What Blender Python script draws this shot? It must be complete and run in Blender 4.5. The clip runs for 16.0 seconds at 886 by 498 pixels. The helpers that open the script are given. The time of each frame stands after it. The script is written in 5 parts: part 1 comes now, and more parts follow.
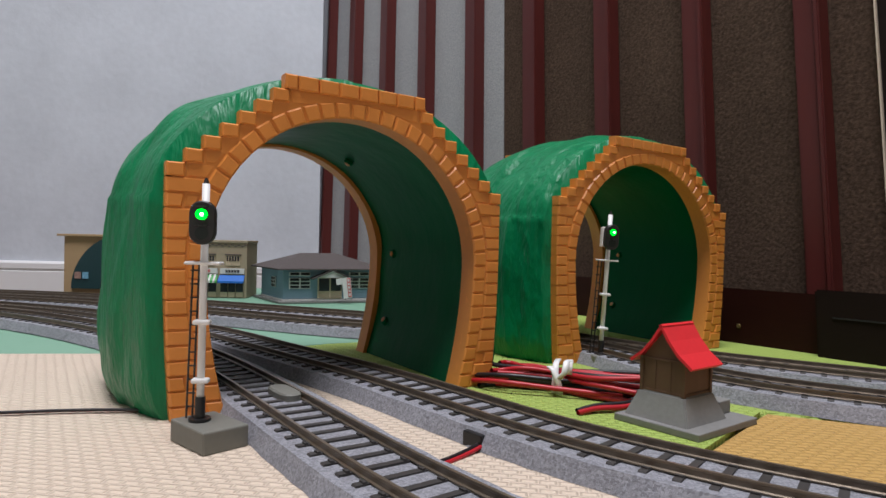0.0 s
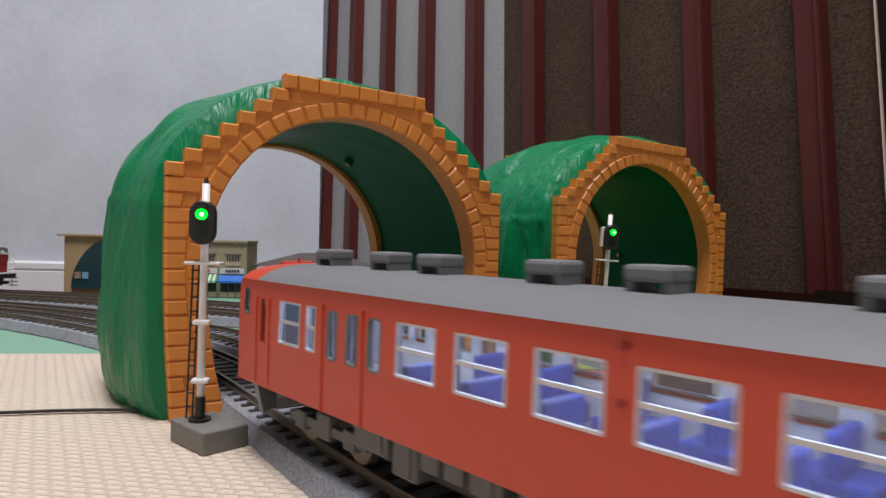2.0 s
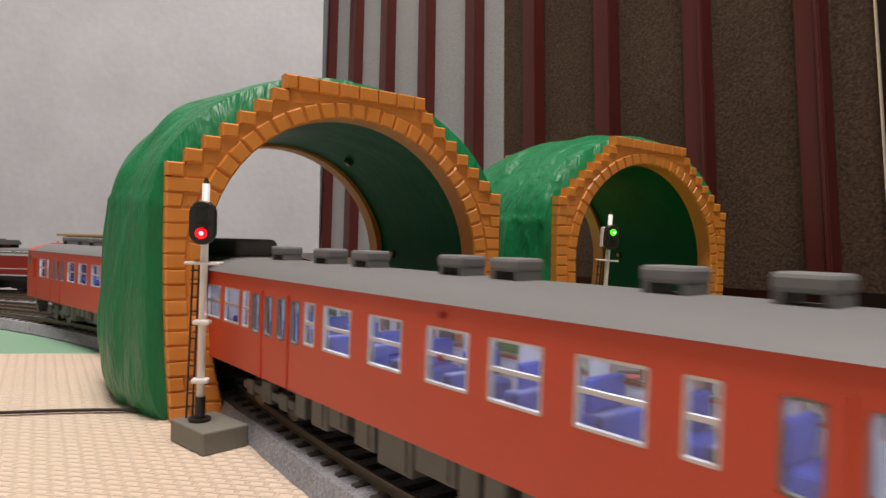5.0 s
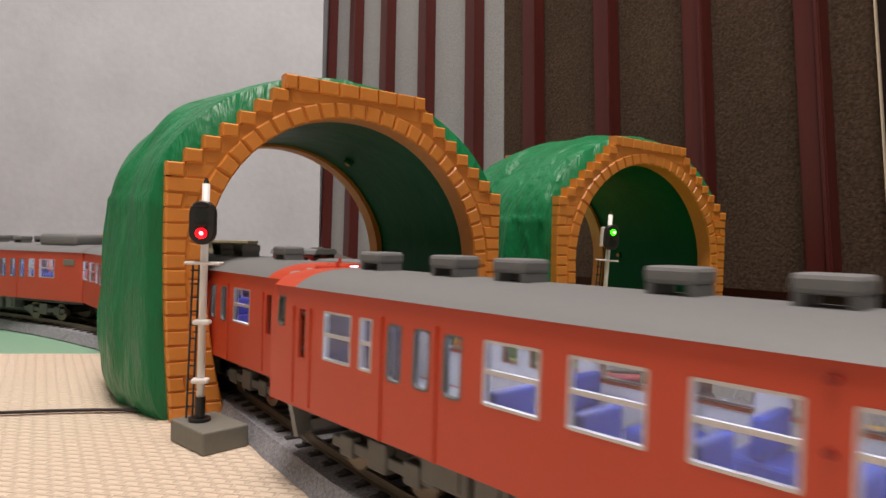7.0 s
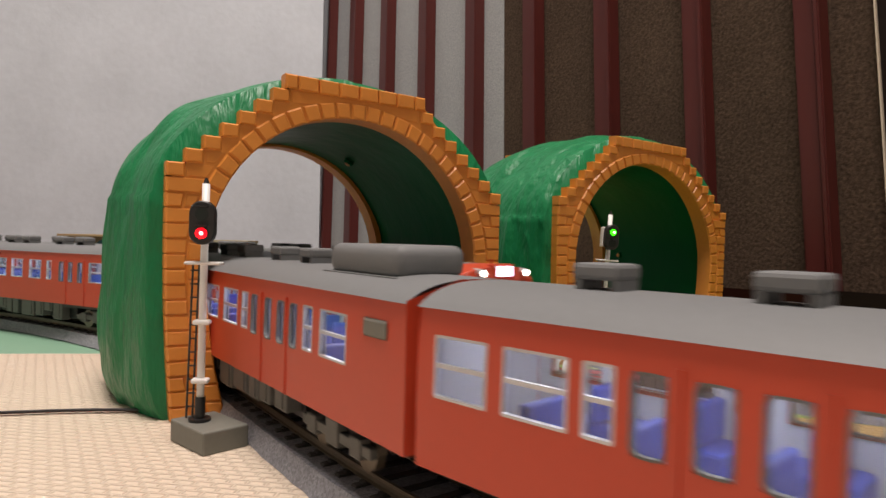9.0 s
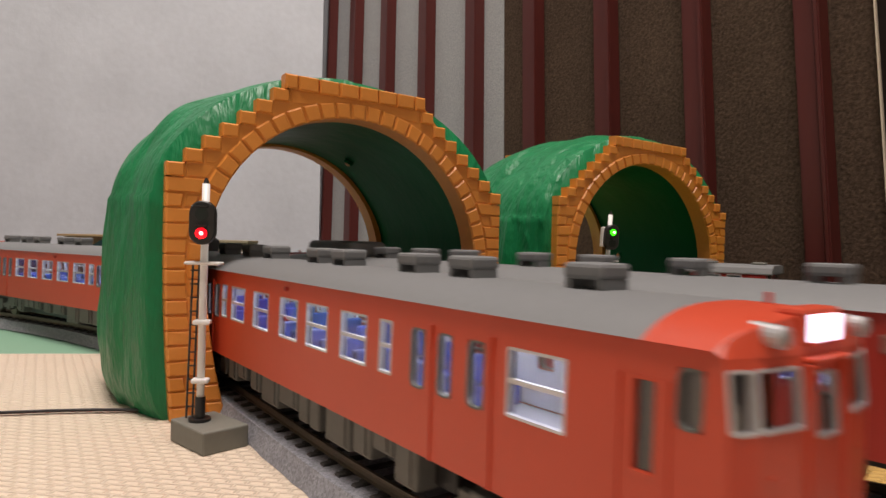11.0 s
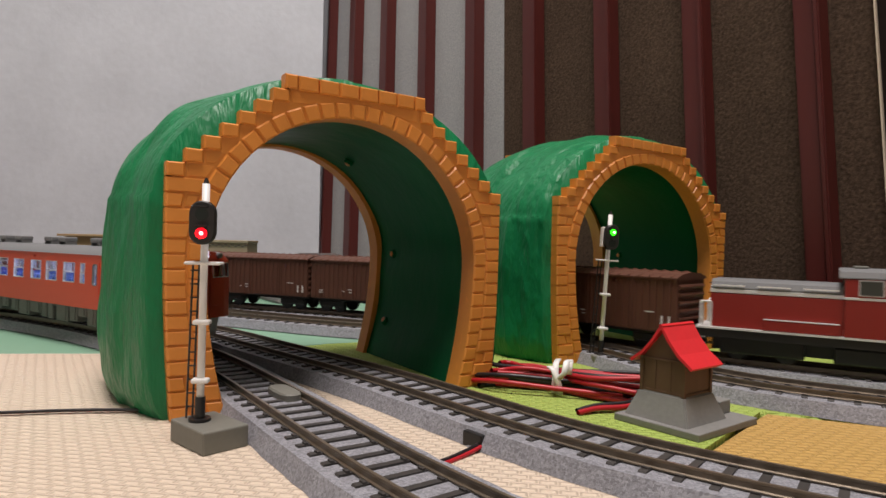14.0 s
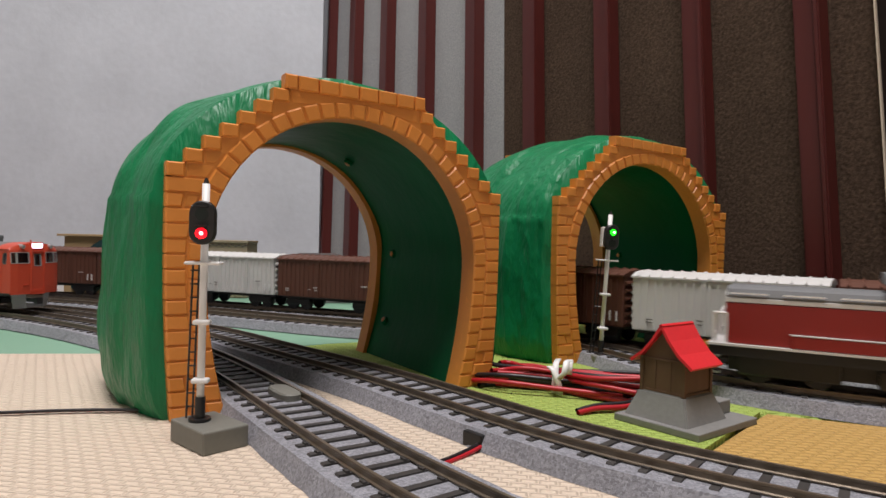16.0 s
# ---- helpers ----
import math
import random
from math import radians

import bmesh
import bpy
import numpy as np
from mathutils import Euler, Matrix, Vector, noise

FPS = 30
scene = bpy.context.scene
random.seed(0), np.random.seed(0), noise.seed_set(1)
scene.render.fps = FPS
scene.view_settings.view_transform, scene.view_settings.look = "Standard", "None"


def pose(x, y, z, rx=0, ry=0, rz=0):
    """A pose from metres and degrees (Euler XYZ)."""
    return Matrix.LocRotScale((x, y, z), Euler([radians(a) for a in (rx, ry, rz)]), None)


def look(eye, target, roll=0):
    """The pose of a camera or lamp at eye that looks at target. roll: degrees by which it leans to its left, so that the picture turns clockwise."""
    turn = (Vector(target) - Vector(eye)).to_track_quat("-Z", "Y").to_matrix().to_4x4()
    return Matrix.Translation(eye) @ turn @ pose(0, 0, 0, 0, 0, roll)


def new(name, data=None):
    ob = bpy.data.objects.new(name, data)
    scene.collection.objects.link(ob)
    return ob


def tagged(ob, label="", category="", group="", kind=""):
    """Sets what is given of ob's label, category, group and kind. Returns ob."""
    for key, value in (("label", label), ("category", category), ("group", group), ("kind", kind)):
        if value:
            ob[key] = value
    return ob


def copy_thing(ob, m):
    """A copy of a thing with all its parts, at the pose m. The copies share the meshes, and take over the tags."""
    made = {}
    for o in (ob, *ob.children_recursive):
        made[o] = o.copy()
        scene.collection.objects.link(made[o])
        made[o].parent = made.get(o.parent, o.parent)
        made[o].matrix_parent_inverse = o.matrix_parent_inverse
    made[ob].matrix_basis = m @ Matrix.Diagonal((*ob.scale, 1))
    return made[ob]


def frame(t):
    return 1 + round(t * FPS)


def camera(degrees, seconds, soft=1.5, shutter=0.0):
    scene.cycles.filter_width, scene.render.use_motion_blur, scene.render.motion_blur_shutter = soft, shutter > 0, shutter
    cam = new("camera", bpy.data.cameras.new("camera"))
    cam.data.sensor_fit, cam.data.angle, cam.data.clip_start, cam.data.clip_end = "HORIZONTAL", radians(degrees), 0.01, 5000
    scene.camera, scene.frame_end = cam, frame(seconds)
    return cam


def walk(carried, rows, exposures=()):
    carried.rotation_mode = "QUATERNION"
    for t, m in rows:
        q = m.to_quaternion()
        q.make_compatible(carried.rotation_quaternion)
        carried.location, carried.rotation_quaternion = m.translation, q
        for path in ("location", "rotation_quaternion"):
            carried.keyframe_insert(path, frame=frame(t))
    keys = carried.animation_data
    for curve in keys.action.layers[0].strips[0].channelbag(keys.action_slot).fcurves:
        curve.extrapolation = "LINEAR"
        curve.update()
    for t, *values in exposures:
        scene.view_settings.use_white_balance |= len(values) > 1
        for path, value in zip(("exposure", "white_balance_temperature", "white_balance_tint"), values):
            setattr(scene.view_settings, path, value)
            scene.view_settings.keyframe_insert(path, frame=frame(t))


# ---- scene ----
EYE = (0.0, 0.0, 0.0695)
TILT, LEAN = -0.77, 1.3
cam = camera(68.57, 16.0, soft=1.5, shutter=0.5)
aim = (0.0, math.cos(radians(TILT)), EYE[2] + math.sin(radians(TILT)))
stand = look(EYE, aim, LEAN)
walk(cam, [(0.0, stand), (16.0, stand)],
     exposures=[(0.0, 0.0, 5900, 16), (1.8, 0.02, 5950, 17), (3.2, 0.06, 6450, 18), (6.5, 0.08, 6950, 19), (12.0, 0.06, 6950, 19), (14.0, 0.03, 6650, 18), (16.0, 0.02, 6350, 17)])

# ---- light: one ceiling lamp and the pale room round it ----
world = bpy.data.worlds.new("room_air")
scene.world = world
world.use_nodes = True
world.node_tree.nodes["Background"].inputs[0].default_value = (0.9, 0.95, 1.0, 1)
world.node_tree.nodes["Background"].inputs[1].default_value = 0.02


def area_lamp(name, eye, target, size, power, color):
    data = bpy.data.lights.new(name, "AREA")
    data.shape, data.size, data.energy, data.color = "DISK", size, power, color
    ob = new(name, data)
    ob.matrix_world = look(eye, target)
    return ob


area_lamp("ceiling_lamp_light", (-0.06, -0.12, 2.3), (-0.1, 0.3, 0), 1.0, 64, (1.0, 0.96, 0.905))


# ---- materials ----
def mat(name, color, rough=0.5, metal=0.0, grain=0.0, scale=400.0, bump=0.0, stain=0.0, stain_scale=30.0, emit=0.0, island=0.0, spec=0.5, stretch=(1, 1, 1), relief=0.0006):
    m = bpy.data.materials.new(name)
    m.use_nodes = True
    nt = m.node_tree
    b = nt.nodes["Principled BSDF"]
    b.inputs["Roughness"].default_value = rough
    b.inputs["Metallic"].default_value = metal
    b.inputs["Specular IOR Level"].default_value = spec
    col = (*color, 1)
    b.inputs["Base Color"].default_value = col
    if emit:
        b.inputs["Emission Color"].default_value = col
        b.inputs["Emission Strength"].default_value = emit
    if grain or bump or stain or island:
        tc = nt.nodes.new("ShaderNodeTexCoord")
        mp = nt.nodes.new("ShaderNodeMapping")
        mp.inputs["Scale"].default_value = stretch
        nt.links.new(tc.outputs["Object"], mp.inputs["Vector"])
        fine = nt.nodes.new("ShaderNodeTexNoise")
        fine.inputs["Scale"].default_value = scale
        fine.inputs["Detail"].default_value = 4
        nt.links.new(mp.outputs["Vector"], fine.inputs["Vector"])
        src = None
        value = nt.nodes.new("ShaderNodeMath")
        value.operation = "MULTIPLY_ADD"
        nt.links.new(fine.outputs["Fac"], value.inputs[0])
        value.inputs[1].default_value = grain * 2
        value.inputs[2].default_value = 1 - grain
        src = value.outputs[0]
        if stain:
            big = nt.nodes.new("ShaderNodeTexNoise")
            big.inputs["Scale"].default_value = stain_scale
            big.inputs["Detail"].default_value = 3
            nt.links.new(mp.outputs["Vector"], big.inputs["Vector"])
            v2 = nt.nodes.new("ShaderNodeMath")
            v2.operation = "MULTIPLY_ADD"
            nt.links.new(big.outputs["Fac"], v2.inputs[0])
            v2.inputs[1].default_value = stain * 2
            v2.inputs[2].default_value = 1 - stain
            v3 = nt.nodes.new("ShaderNodeMath")
            v3.operation = "MULTIPLY"
            nt.links.new(src, v3.inputs[0])
            nt.links.new(v2.outputs[0], v3.inputs[1])
            src = v3.outputs[0]
        if island:
            info = nt.nodes.new("ShaderNodeObjectInfo")
            v4 = nt.nodes.new("ShaderNodeMath")
            v4.operation = "MULTIPLY_ADD"
            nt.links.new(info.outputs["Random"], v4.inputs[0])
            v4.inputs[1].default_value = island * 2
            v4.inputs[2].default_value = 1 - island
            v5 = nt.nodes.new("ShaderNodeMath")
            v5.operation = "MULTIPLY"
            nt.links.new(src, v5.inputs[0])
            nt.links.new(v4.outputs[0], v5.inputs[1])
            src = v5.outputs[0]
        mul = nt.nodes.new("ShaderNodeVectorMath")
        mul.operation = "SCALE"
        mul.inputs[0].default_value = color
        nt.links.new(src, mul.inputs["Scale"])
        nt.links.new(mul.outputs[0], b.inputs["Base Color"])
        if bump:
            bp = nt.nodes.new("ShaderNodeBump")
            bp.inputs["Strength"].default_value = bump
            bp.inputs["Distance"].default_value = relief
            nt.links.new(fine.outputs["Fac"], bp.inputs["Height"])
            nt.links.new(bp.outputs[0], b.inputs["Normal"])
    return m


def woven(name, color, pitch=0.0056):
    """Foam mat with a pressed basket weave: rows of short raised dashes."""
    m = mat(name, color, 0.65, grain=0.06, scale=900, stain=0.05, stain_scale=12)
    nt = m.node_tree
    b = nt.nodes["Principled BSDF"]
    tc = nt.nodes.new("ShaderNodeTexCoord")
    mp = nt.nodes.new("ShaderNodeMapping")
    mp.inputs["Rotation"].default_value = (0, 0, radians(8))
    nt.links.new(tc.outputs["Object"], mp.inputs["Vector"])
    br = nt.nodes.new("ShaderNodeTexBrick")
    br.inputs["Scale"].default_value = 1.0
    br.inputs["Brick Width"].default_value = pitch
    br.inputs["Row Height"].default_value = pitch * 0.6
    br.inputs["Mortar Size"].default_value = pitch * 0.18
    br.inputs["Mortar Smooth"].default_value = 1.0
    nt.links.new(mp.outputs["Vector"], br.inputs["Vector"])
    bp = nt.nodes.new("ShaderNodeBump")
    bp.inputs["Strength"].default_value = 0.9
    bp.inputs["Distance"].default_value = 0.0009
    bp.invert = True
    nt.links.new(br.outputs["Fac"], bp.inputs["Height"])
    nt.links.new(bp.outputs[0], b.inputs["Normal"])
    return m


def ballast(name, color):
    """Moulded plastic ballast: fine sharp grit with light and dark specks."""
    m = mat(name, color, 0.8, stain=0.10, stain_scale=22, grain=0.0, scale=900)
    nt = m.node_tree
    b = nt.nodes["Principled BSDF"]
    tc = nt.nodes.new("ShaderNodeTexCoord")
    grit = nt.nodes.new("ShaderNodeTexNoise")
    grit.inputs["Scale"].default_value = 620
    grit.inputs["Detail"].default_value = 6
    grit.inputs["Roughness"].default_value = 0.75
    nt.links.new(tc.outputs["Object"], grit.inputs["Vector"])
    vo = nt.nodes.new("ShaderNodeTexVoronoi")
    vo.inputs["Scale"].default_value = 1500
    nt.links.new(tc.outputs["Object"], vo.inputs["Vector"])
    bp = nt.nodes.new("ShaderNodeBump")
    bp.inputs["Strength"].default_value = 0.8
    bp.inputs["Distance"].default_value = 0.0007
    nt.links.new(grit.outputs["Fac"], bp.inputs["Height"])
    nt.links.new(bp.outputs[0], b.inputs["Normal"])
    old = b.inputs["Base Color"].links[0].from_socket
    sep = nt.nodes.new("ShaderNodeSeparateColor")
    nt.links.new(vo.outputs["Color"], sep.inputs[0])
    speck = nt.nodes.new("ShaderNodeMapRange")
    speck.inputs["To Min"].default_value = 0.72
    speck.inputs["To Max"].default_value = 1.32
    nt.links.new(sep.outputs[0], speck.inputs["Value"])
    sc = nt.nodes.new("ShaderNodeVectorMath")
    sc.operation = "SCALE"
    nt.links.new(old, sc.inputs[0])
    nt.links.new(speck.outputs[0], sc.inputs["Scale"])
    nt.links.new(sc.outputs[0], b.inputs["Base Color"])
    return m


def glassy(name, tint, rough=0.05):
    m = bpy.data.materials.new(name)
    m.use_nodes = True
    nt = m.node_tree
    nt.nodes.clear()
    out = nt.nodes.new("ShaderNodeOutputMaterial")
    mix = nt.nodes.new("ShaderNodeMixShader")
    tr = nt.nodes.new("ShaderNodeBsdfTransparent")
    tr.inputs[0].default_value = (*tint, 1)
    gl = nt.nodes.new("ShaderNodeBsdfGlossy")
    gl.inputs["Roughness"].default_value = rough
    mix.inputs[0].default_value = 0.12
    nt.links.new(tr.outputs[0], mix.inputs[1])
    nt.links.new(gl.outputs[0], mix.inputs[2])
    nt.links.new(mix.outputs[0], out.inputs[0])
    return m


M_WALL = mat("wallpaper", (0.55, 0.585, 0.635), 0.8, grain=0.07, scale=95, bump=0.6, stain=0.14, stain_scale=9)
M_PLAIN = mat("plain_room_paint", (0.62, 0.61, 0.59), 0.8, grain=0.03, scale=60)
M_SKIRT = mat("white_baseboard", (0.74, 0.74, 0.74), 0.45, grain=0.02, scale=80)
M_FELT_G = mat("grey_felt", (0.32, 0.33, 0.335), 0.95, grain=0.38, scale=520, bump=0.8, stain=0.06, stain_scale=14, spec=0.1)
M_FELT_B = mat("brown_felt", (0.062, 0.041, 0.028), 0.95, grain=0.95, scale=420, bump=1.0, stain=0.2, stain_scale=18, spec=0.1)
M_WOOD = mat("dark_red_stained_wood", (0.074, 0.013, 0.0105), 0.42, spec=0.35, grain=0.18, scale=120, stretch=(1, 1, 0.06), stain=0.12, stain_scale=25)
M_WOOD_D = mat("dark_brown_board", (0.010, 0.0058, 0.0042), 0.5, spec=0.12, grain=0.2, scale=60, stretch=(1, 1, 8), stain=0.15, stain_scale=10)
M_WOOD_R = mat("red_brown_board", (0.018, 0.0042, 0.0026), 0.45, spec=0.14, grain=0.2, scale=60, stretch=(1, 1, 8), stain=0.15, stain_scale=10)
M_CREAM_EDGE = mat("raw_pale_edge", (0.5, 0.42, 0.32), 0.7, grain=0.1, scale=300)
M_FLOOR = mat("floor_boards", (0.16, 0.11, 0.07), 0.5, grain=0.1, scale=20)
M_BEIGE = woven("beige_foam", (0.66, 0.55, 0.43))
M_YELLOW = woven("ochre_foam", (0.52, 0.32, 0.09), 0.0056)
M_LIME = woven("lime_foam", (0.34, 0.46, 0.09), 0.0056)
M_PALE = mat("pale_green_sheet", (0.19, 0.36, 0.25), 0.6, grain=0.04, scale=200, stain=0.05, stain_scale=9)
M_BALLAST = ballast("moulded_grey_ballast", (0.25, 0.255, 0.28))
M_TIE = mat("dark_plastic_sleeper", (0.042, 0.038, 0.035), 0.6, grain=0.15, scale=600, island=0.15)
M_RAIL = mat("weathered_rail", (0.18, 0.145, 0.105), 0.38, metal=0.5, grain=0.2, scale=300)
M_ORANGE = mat("orange_plastic_brick", (0.70, 0.26, 0.045), 0.4, grain=0.05, scale=500, bump=0.05, island=0.05)
# tunnel inside: the shell's green, darkened to carry the shade under the arch
M_GREEN_SHADED = mat("shaded_green_plastic", (0.0004, 0.100, 0.035), 0.36, grain=0.06, scale=45, bump=0.5, stain=0.15, stain_scale=35, spec=0.07, stretch=(1, 1, 0.5), relief=0.002)
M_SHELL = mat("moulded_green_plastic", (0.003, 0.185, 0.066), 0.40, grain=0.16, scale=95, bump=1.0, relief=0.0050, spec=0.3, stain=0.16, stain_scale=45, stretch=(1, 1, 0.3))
M_RED = mat("vermilion_railcar_paint", (0.53, 0.062, 0.026), 0.4, grain=0.03, scale=500, stain=0.03, stain_scale=60)
# deeper copy of the vermilion: the neighbouring train's shade put into the paint
M_RED_SHADED = mat("shaded_vermilion_paint", (0.40, 0.038, 0.025), 0.4, grain=0.03, scale=500, stain=0.03, stain_scale=60)
M_ROOF = mat("grey_roof_paint", (0.165, 0.172, 0.175), 0.6, grain=0.05, scale=600)
M_UNDER = mat("grey_underfloor", (0.13, 0.13, 0.12), 0.6, grain=0.15, scale=400)
M_PLOUGH = mat("light_grey_plough", (0.30, 0.31, 0.30), 0.5, grain=0.06, scale=500)
M_BLACK = mat("black_plastic", (0.012, 0.012, 0.012), 0.45, grain=0.1, scale=500)
M_SILVER = mat("silver_window_frame", (0.55, 0.55, 0.56), 0.35, metal=0.6, grain=0.05, scale=500)
M_GLASS = glassy("clear_pane", (0.86, 0.9, 0.95))
M_SEAT = mat("blue_seat", (0.022, 0.055, 0.30), 0.5, grain=0.1, scale=500)
M_CABIN = mat("cream_cabin", (0.38, 0.38, 0.41), 0.6, grain=0.05, scale=300)
M_STRIP = mat("cabin_light_strip", (0.8, 0.88, 1.0), 0.4, emit=16.0)
M_SIGNLIT = mat("lit_sign_panel", (0.85, 0.78, 1.0), 0.4, emit=2.4)
M_HEADLIT = mat("lit_headlamp", (1.0, 0.93, 0.85), 0.3, emit=12.0)
M_CABDARK = mat("navy_cab_wall", (0.02, 0.022, 0.06), 0.5, grain=0.05, scale=300)
M_WHITE = mat("white_plastic", (0.78, 0.78, 0.76), 0.4, grain=0.03, scale=500)
M_GREY = mat("grey_plastic", (0.17, 0.17, 0.145), 0.6, grain=0.08, scale=500)
M_CONC = mat("grey_model_concrete", (0.2, 0.2, 0.19), 0.75, grain=0.12, scale=500, bump=0.2, stain=0.1, stain_scale=80)
M_GLOW_G = mat("green_lamp_lit", (0.004, 1.0, 0.012), 0.3, emit=2.2)
M_GLOW_R = mat("red_lamp_lit", (1.0, 0.006, 0.012), 0.3, emit=2.2)
M_CORE_G = mat("green_lamp_core", (0.35, 1.0, 0.35), 0.3, emit=9.0)
M_CORE_R = mat("red_lamp_core", (1.0, 0.22, 0.2), 0.3, emit=9.0)
M_LAMPGLASS = mat("grey_lamp_glass", (0.28, 0.28, 0.27), 0.12)
M_LENS = mat("dark_lens", (0.02, 0.03, 0.025), 0.1)
M_BROWNCAR = mat("brown_wagon_paint", (0.108, 0.041, 0.024), 0.55, grain=0.06, scale=500, stain=0.08, stain_scale=60)
M_WHITECAR = mat("white_wagon_paint", (0.62, 0.62, 0.60), 0.5, grain=0.04, scale=500, stain=0.05, stain_scale=60)
M_LOCO = mat("dark_red_loco_paint", (0.25, 0.016, 0.011), 0.38, grain=0.04, scale=500)
M_REDROOF = mat("bright_red_roof", (0.68, 0.022, 0.028), 0.5, grain=0.06, scale=500)
M_HUT = mat("brown_hut_board", (0.125, 0.066, 0.037), 0.6, grain=0.2, scale=300, stretch=(1, 1, 0.2))
M_CABLE_R = mat("red_cable", (0.42, 0.012, 0.02), 0.4, grain=0.05, scale=400)
M_CABLE_K = mat("black_cable", (0.014, 0.012, 0.014), 0.4, grain=0.05, scale=400)


# ---- mesh helpers ----
def part(name, bm, material, parent=None, label="", smooth=False):
    me = bpy.data.meshes.new(name)
    bm.normal_update()
    bm.to_mesh(me)
    bm.free()
    if smooth:
        me.polygons.foreach_set("use_smooth", [True] * len(me.polygons))
    me.materials.append(material)
    ob = new(name, me)
    if parent is not None:
        ob.parent = parent
    if label:
        ob["label"] = label
    return ob


def box(bm, x0, x1, y0, y1, z0, z1, bevel=0.0):
    vs = [bm.verts.new((x, y, z)) for z in (z0, z1) for x, y in ((x0, y0), (x1, y0), (x1, y1), (x0, y1))]
    fs = [bm.faces.new([vs[i] for i in f]) for f in ((3, 2, 1, 0), (4, 5, 6, 7), (0, 1, 5, 4), (1, 2, 6, 5), (2, 3, 7, 6), (3, 0, 4, 7))]
    if bevel:
        es = list({e for f in fs for e in f.edges})
        bmesh.ops.bevel(bm, geom=es, offset=bevel, segments=2, affect="EDGES", profile=0.5)
    return bm


def boxed(name, dims, material, parent=None, bevel=0.0, label=""):
    return part(name, box(bmesh.new(), *dims, bevel), material, parent, label)


def cyl(bm, p, q, r0, r1=None, n=16, caps=True):
    p, q = Vector(p), Vector(q)
    r1 = r0 if r1 is None else r1
    turn = (q - p).to_track_quat("Z", "Y")
    ring = []
    for c, r in ((p, r0), (q, r1)):
        ring.append([bm.verts.new(c + turn @ Vector((r * math.cos(a), r * math.sin(a), 0))) for a in (2 * math.pi * i / n for i in range(n))])
    for i in range(n):
        j = (i + 1) % n
        bm.faces.new((ring[0][i], ring[0][j], ring[1][j], ring[1][i]))
    if caps:
        bm.faces.new(ring[0][::-1])
        bm.faces.new(ring[1])
    return bm


def empty(name, m=None):
    ob = new(name)
    ob.empty_display_size = 0.01
    if m is not None:
        ob.matrix_basis = m
    return ob


def prism(bm, poly, axis_pt, depth, inset=0.0006, round_=0.0005):
    """A flat polygon (list of 3D points) pushed along axis_pt by depth, its front edge rounded off."""
    c = sum((Vector(p) for p in poly), Vector()) / len(poly)
    ax = Vector(axis_pt).normalized()
    loops = []
    for off, shrink in ((0, 0), (depth - round_, 0), (depth, inset)):
        loops.append([bm.verts.new(Vector(p) + ax * off + (c - Vector(p)).normalized() * shrink) for p in poly])
    n = len(poly)
    for a, b in zip(loops, loops[1:]):
        for i in range(n):
            j = (i + 1) % n
            bm.faces.new((a[i], a[j], b[j], b[i]))
    bm.faces.new(loops[-1])
    bm.faces.new(loops[0][::-1])
    bmesh.ops.recalc_face_normals(bm, faces=bm.faces[:])
    return bm


def tube(name, pts, r, material, parent=None, label=""):
    cu = bpy.data.curves.new(name, "CURVE")
    cu.dimensions, cu.bevel_depth, cu.bevel_resolution = "3D", r, 2
    sp = cu.splines.new("BEZIER")
    sp.bezier_points.add(len(pts) - 1)
    for b, p in zip(sp.bezier_points, pts):
        b.co = p
        b.handle_left_type = b.handle_right_type = "AUTO"
    cu.materials.append(material)
    ob = new(name, cu)
    if parent is not None:
        ob.parent = parent
    if label:
        ob["label"] = label
    return ob


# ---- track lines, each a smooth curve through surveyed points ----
RAIL = 0.0125
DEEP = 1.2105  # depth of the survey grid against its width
SET = Matrix.Translation(EYE) @ Matrix.Scale(0.95, 4) @ Matrix.Translation([-c for c in EYE])  # survey grid to mat level


def settle(ob):
    ob.matrix_basis = SET @ ob.matrix_basis
    return ob



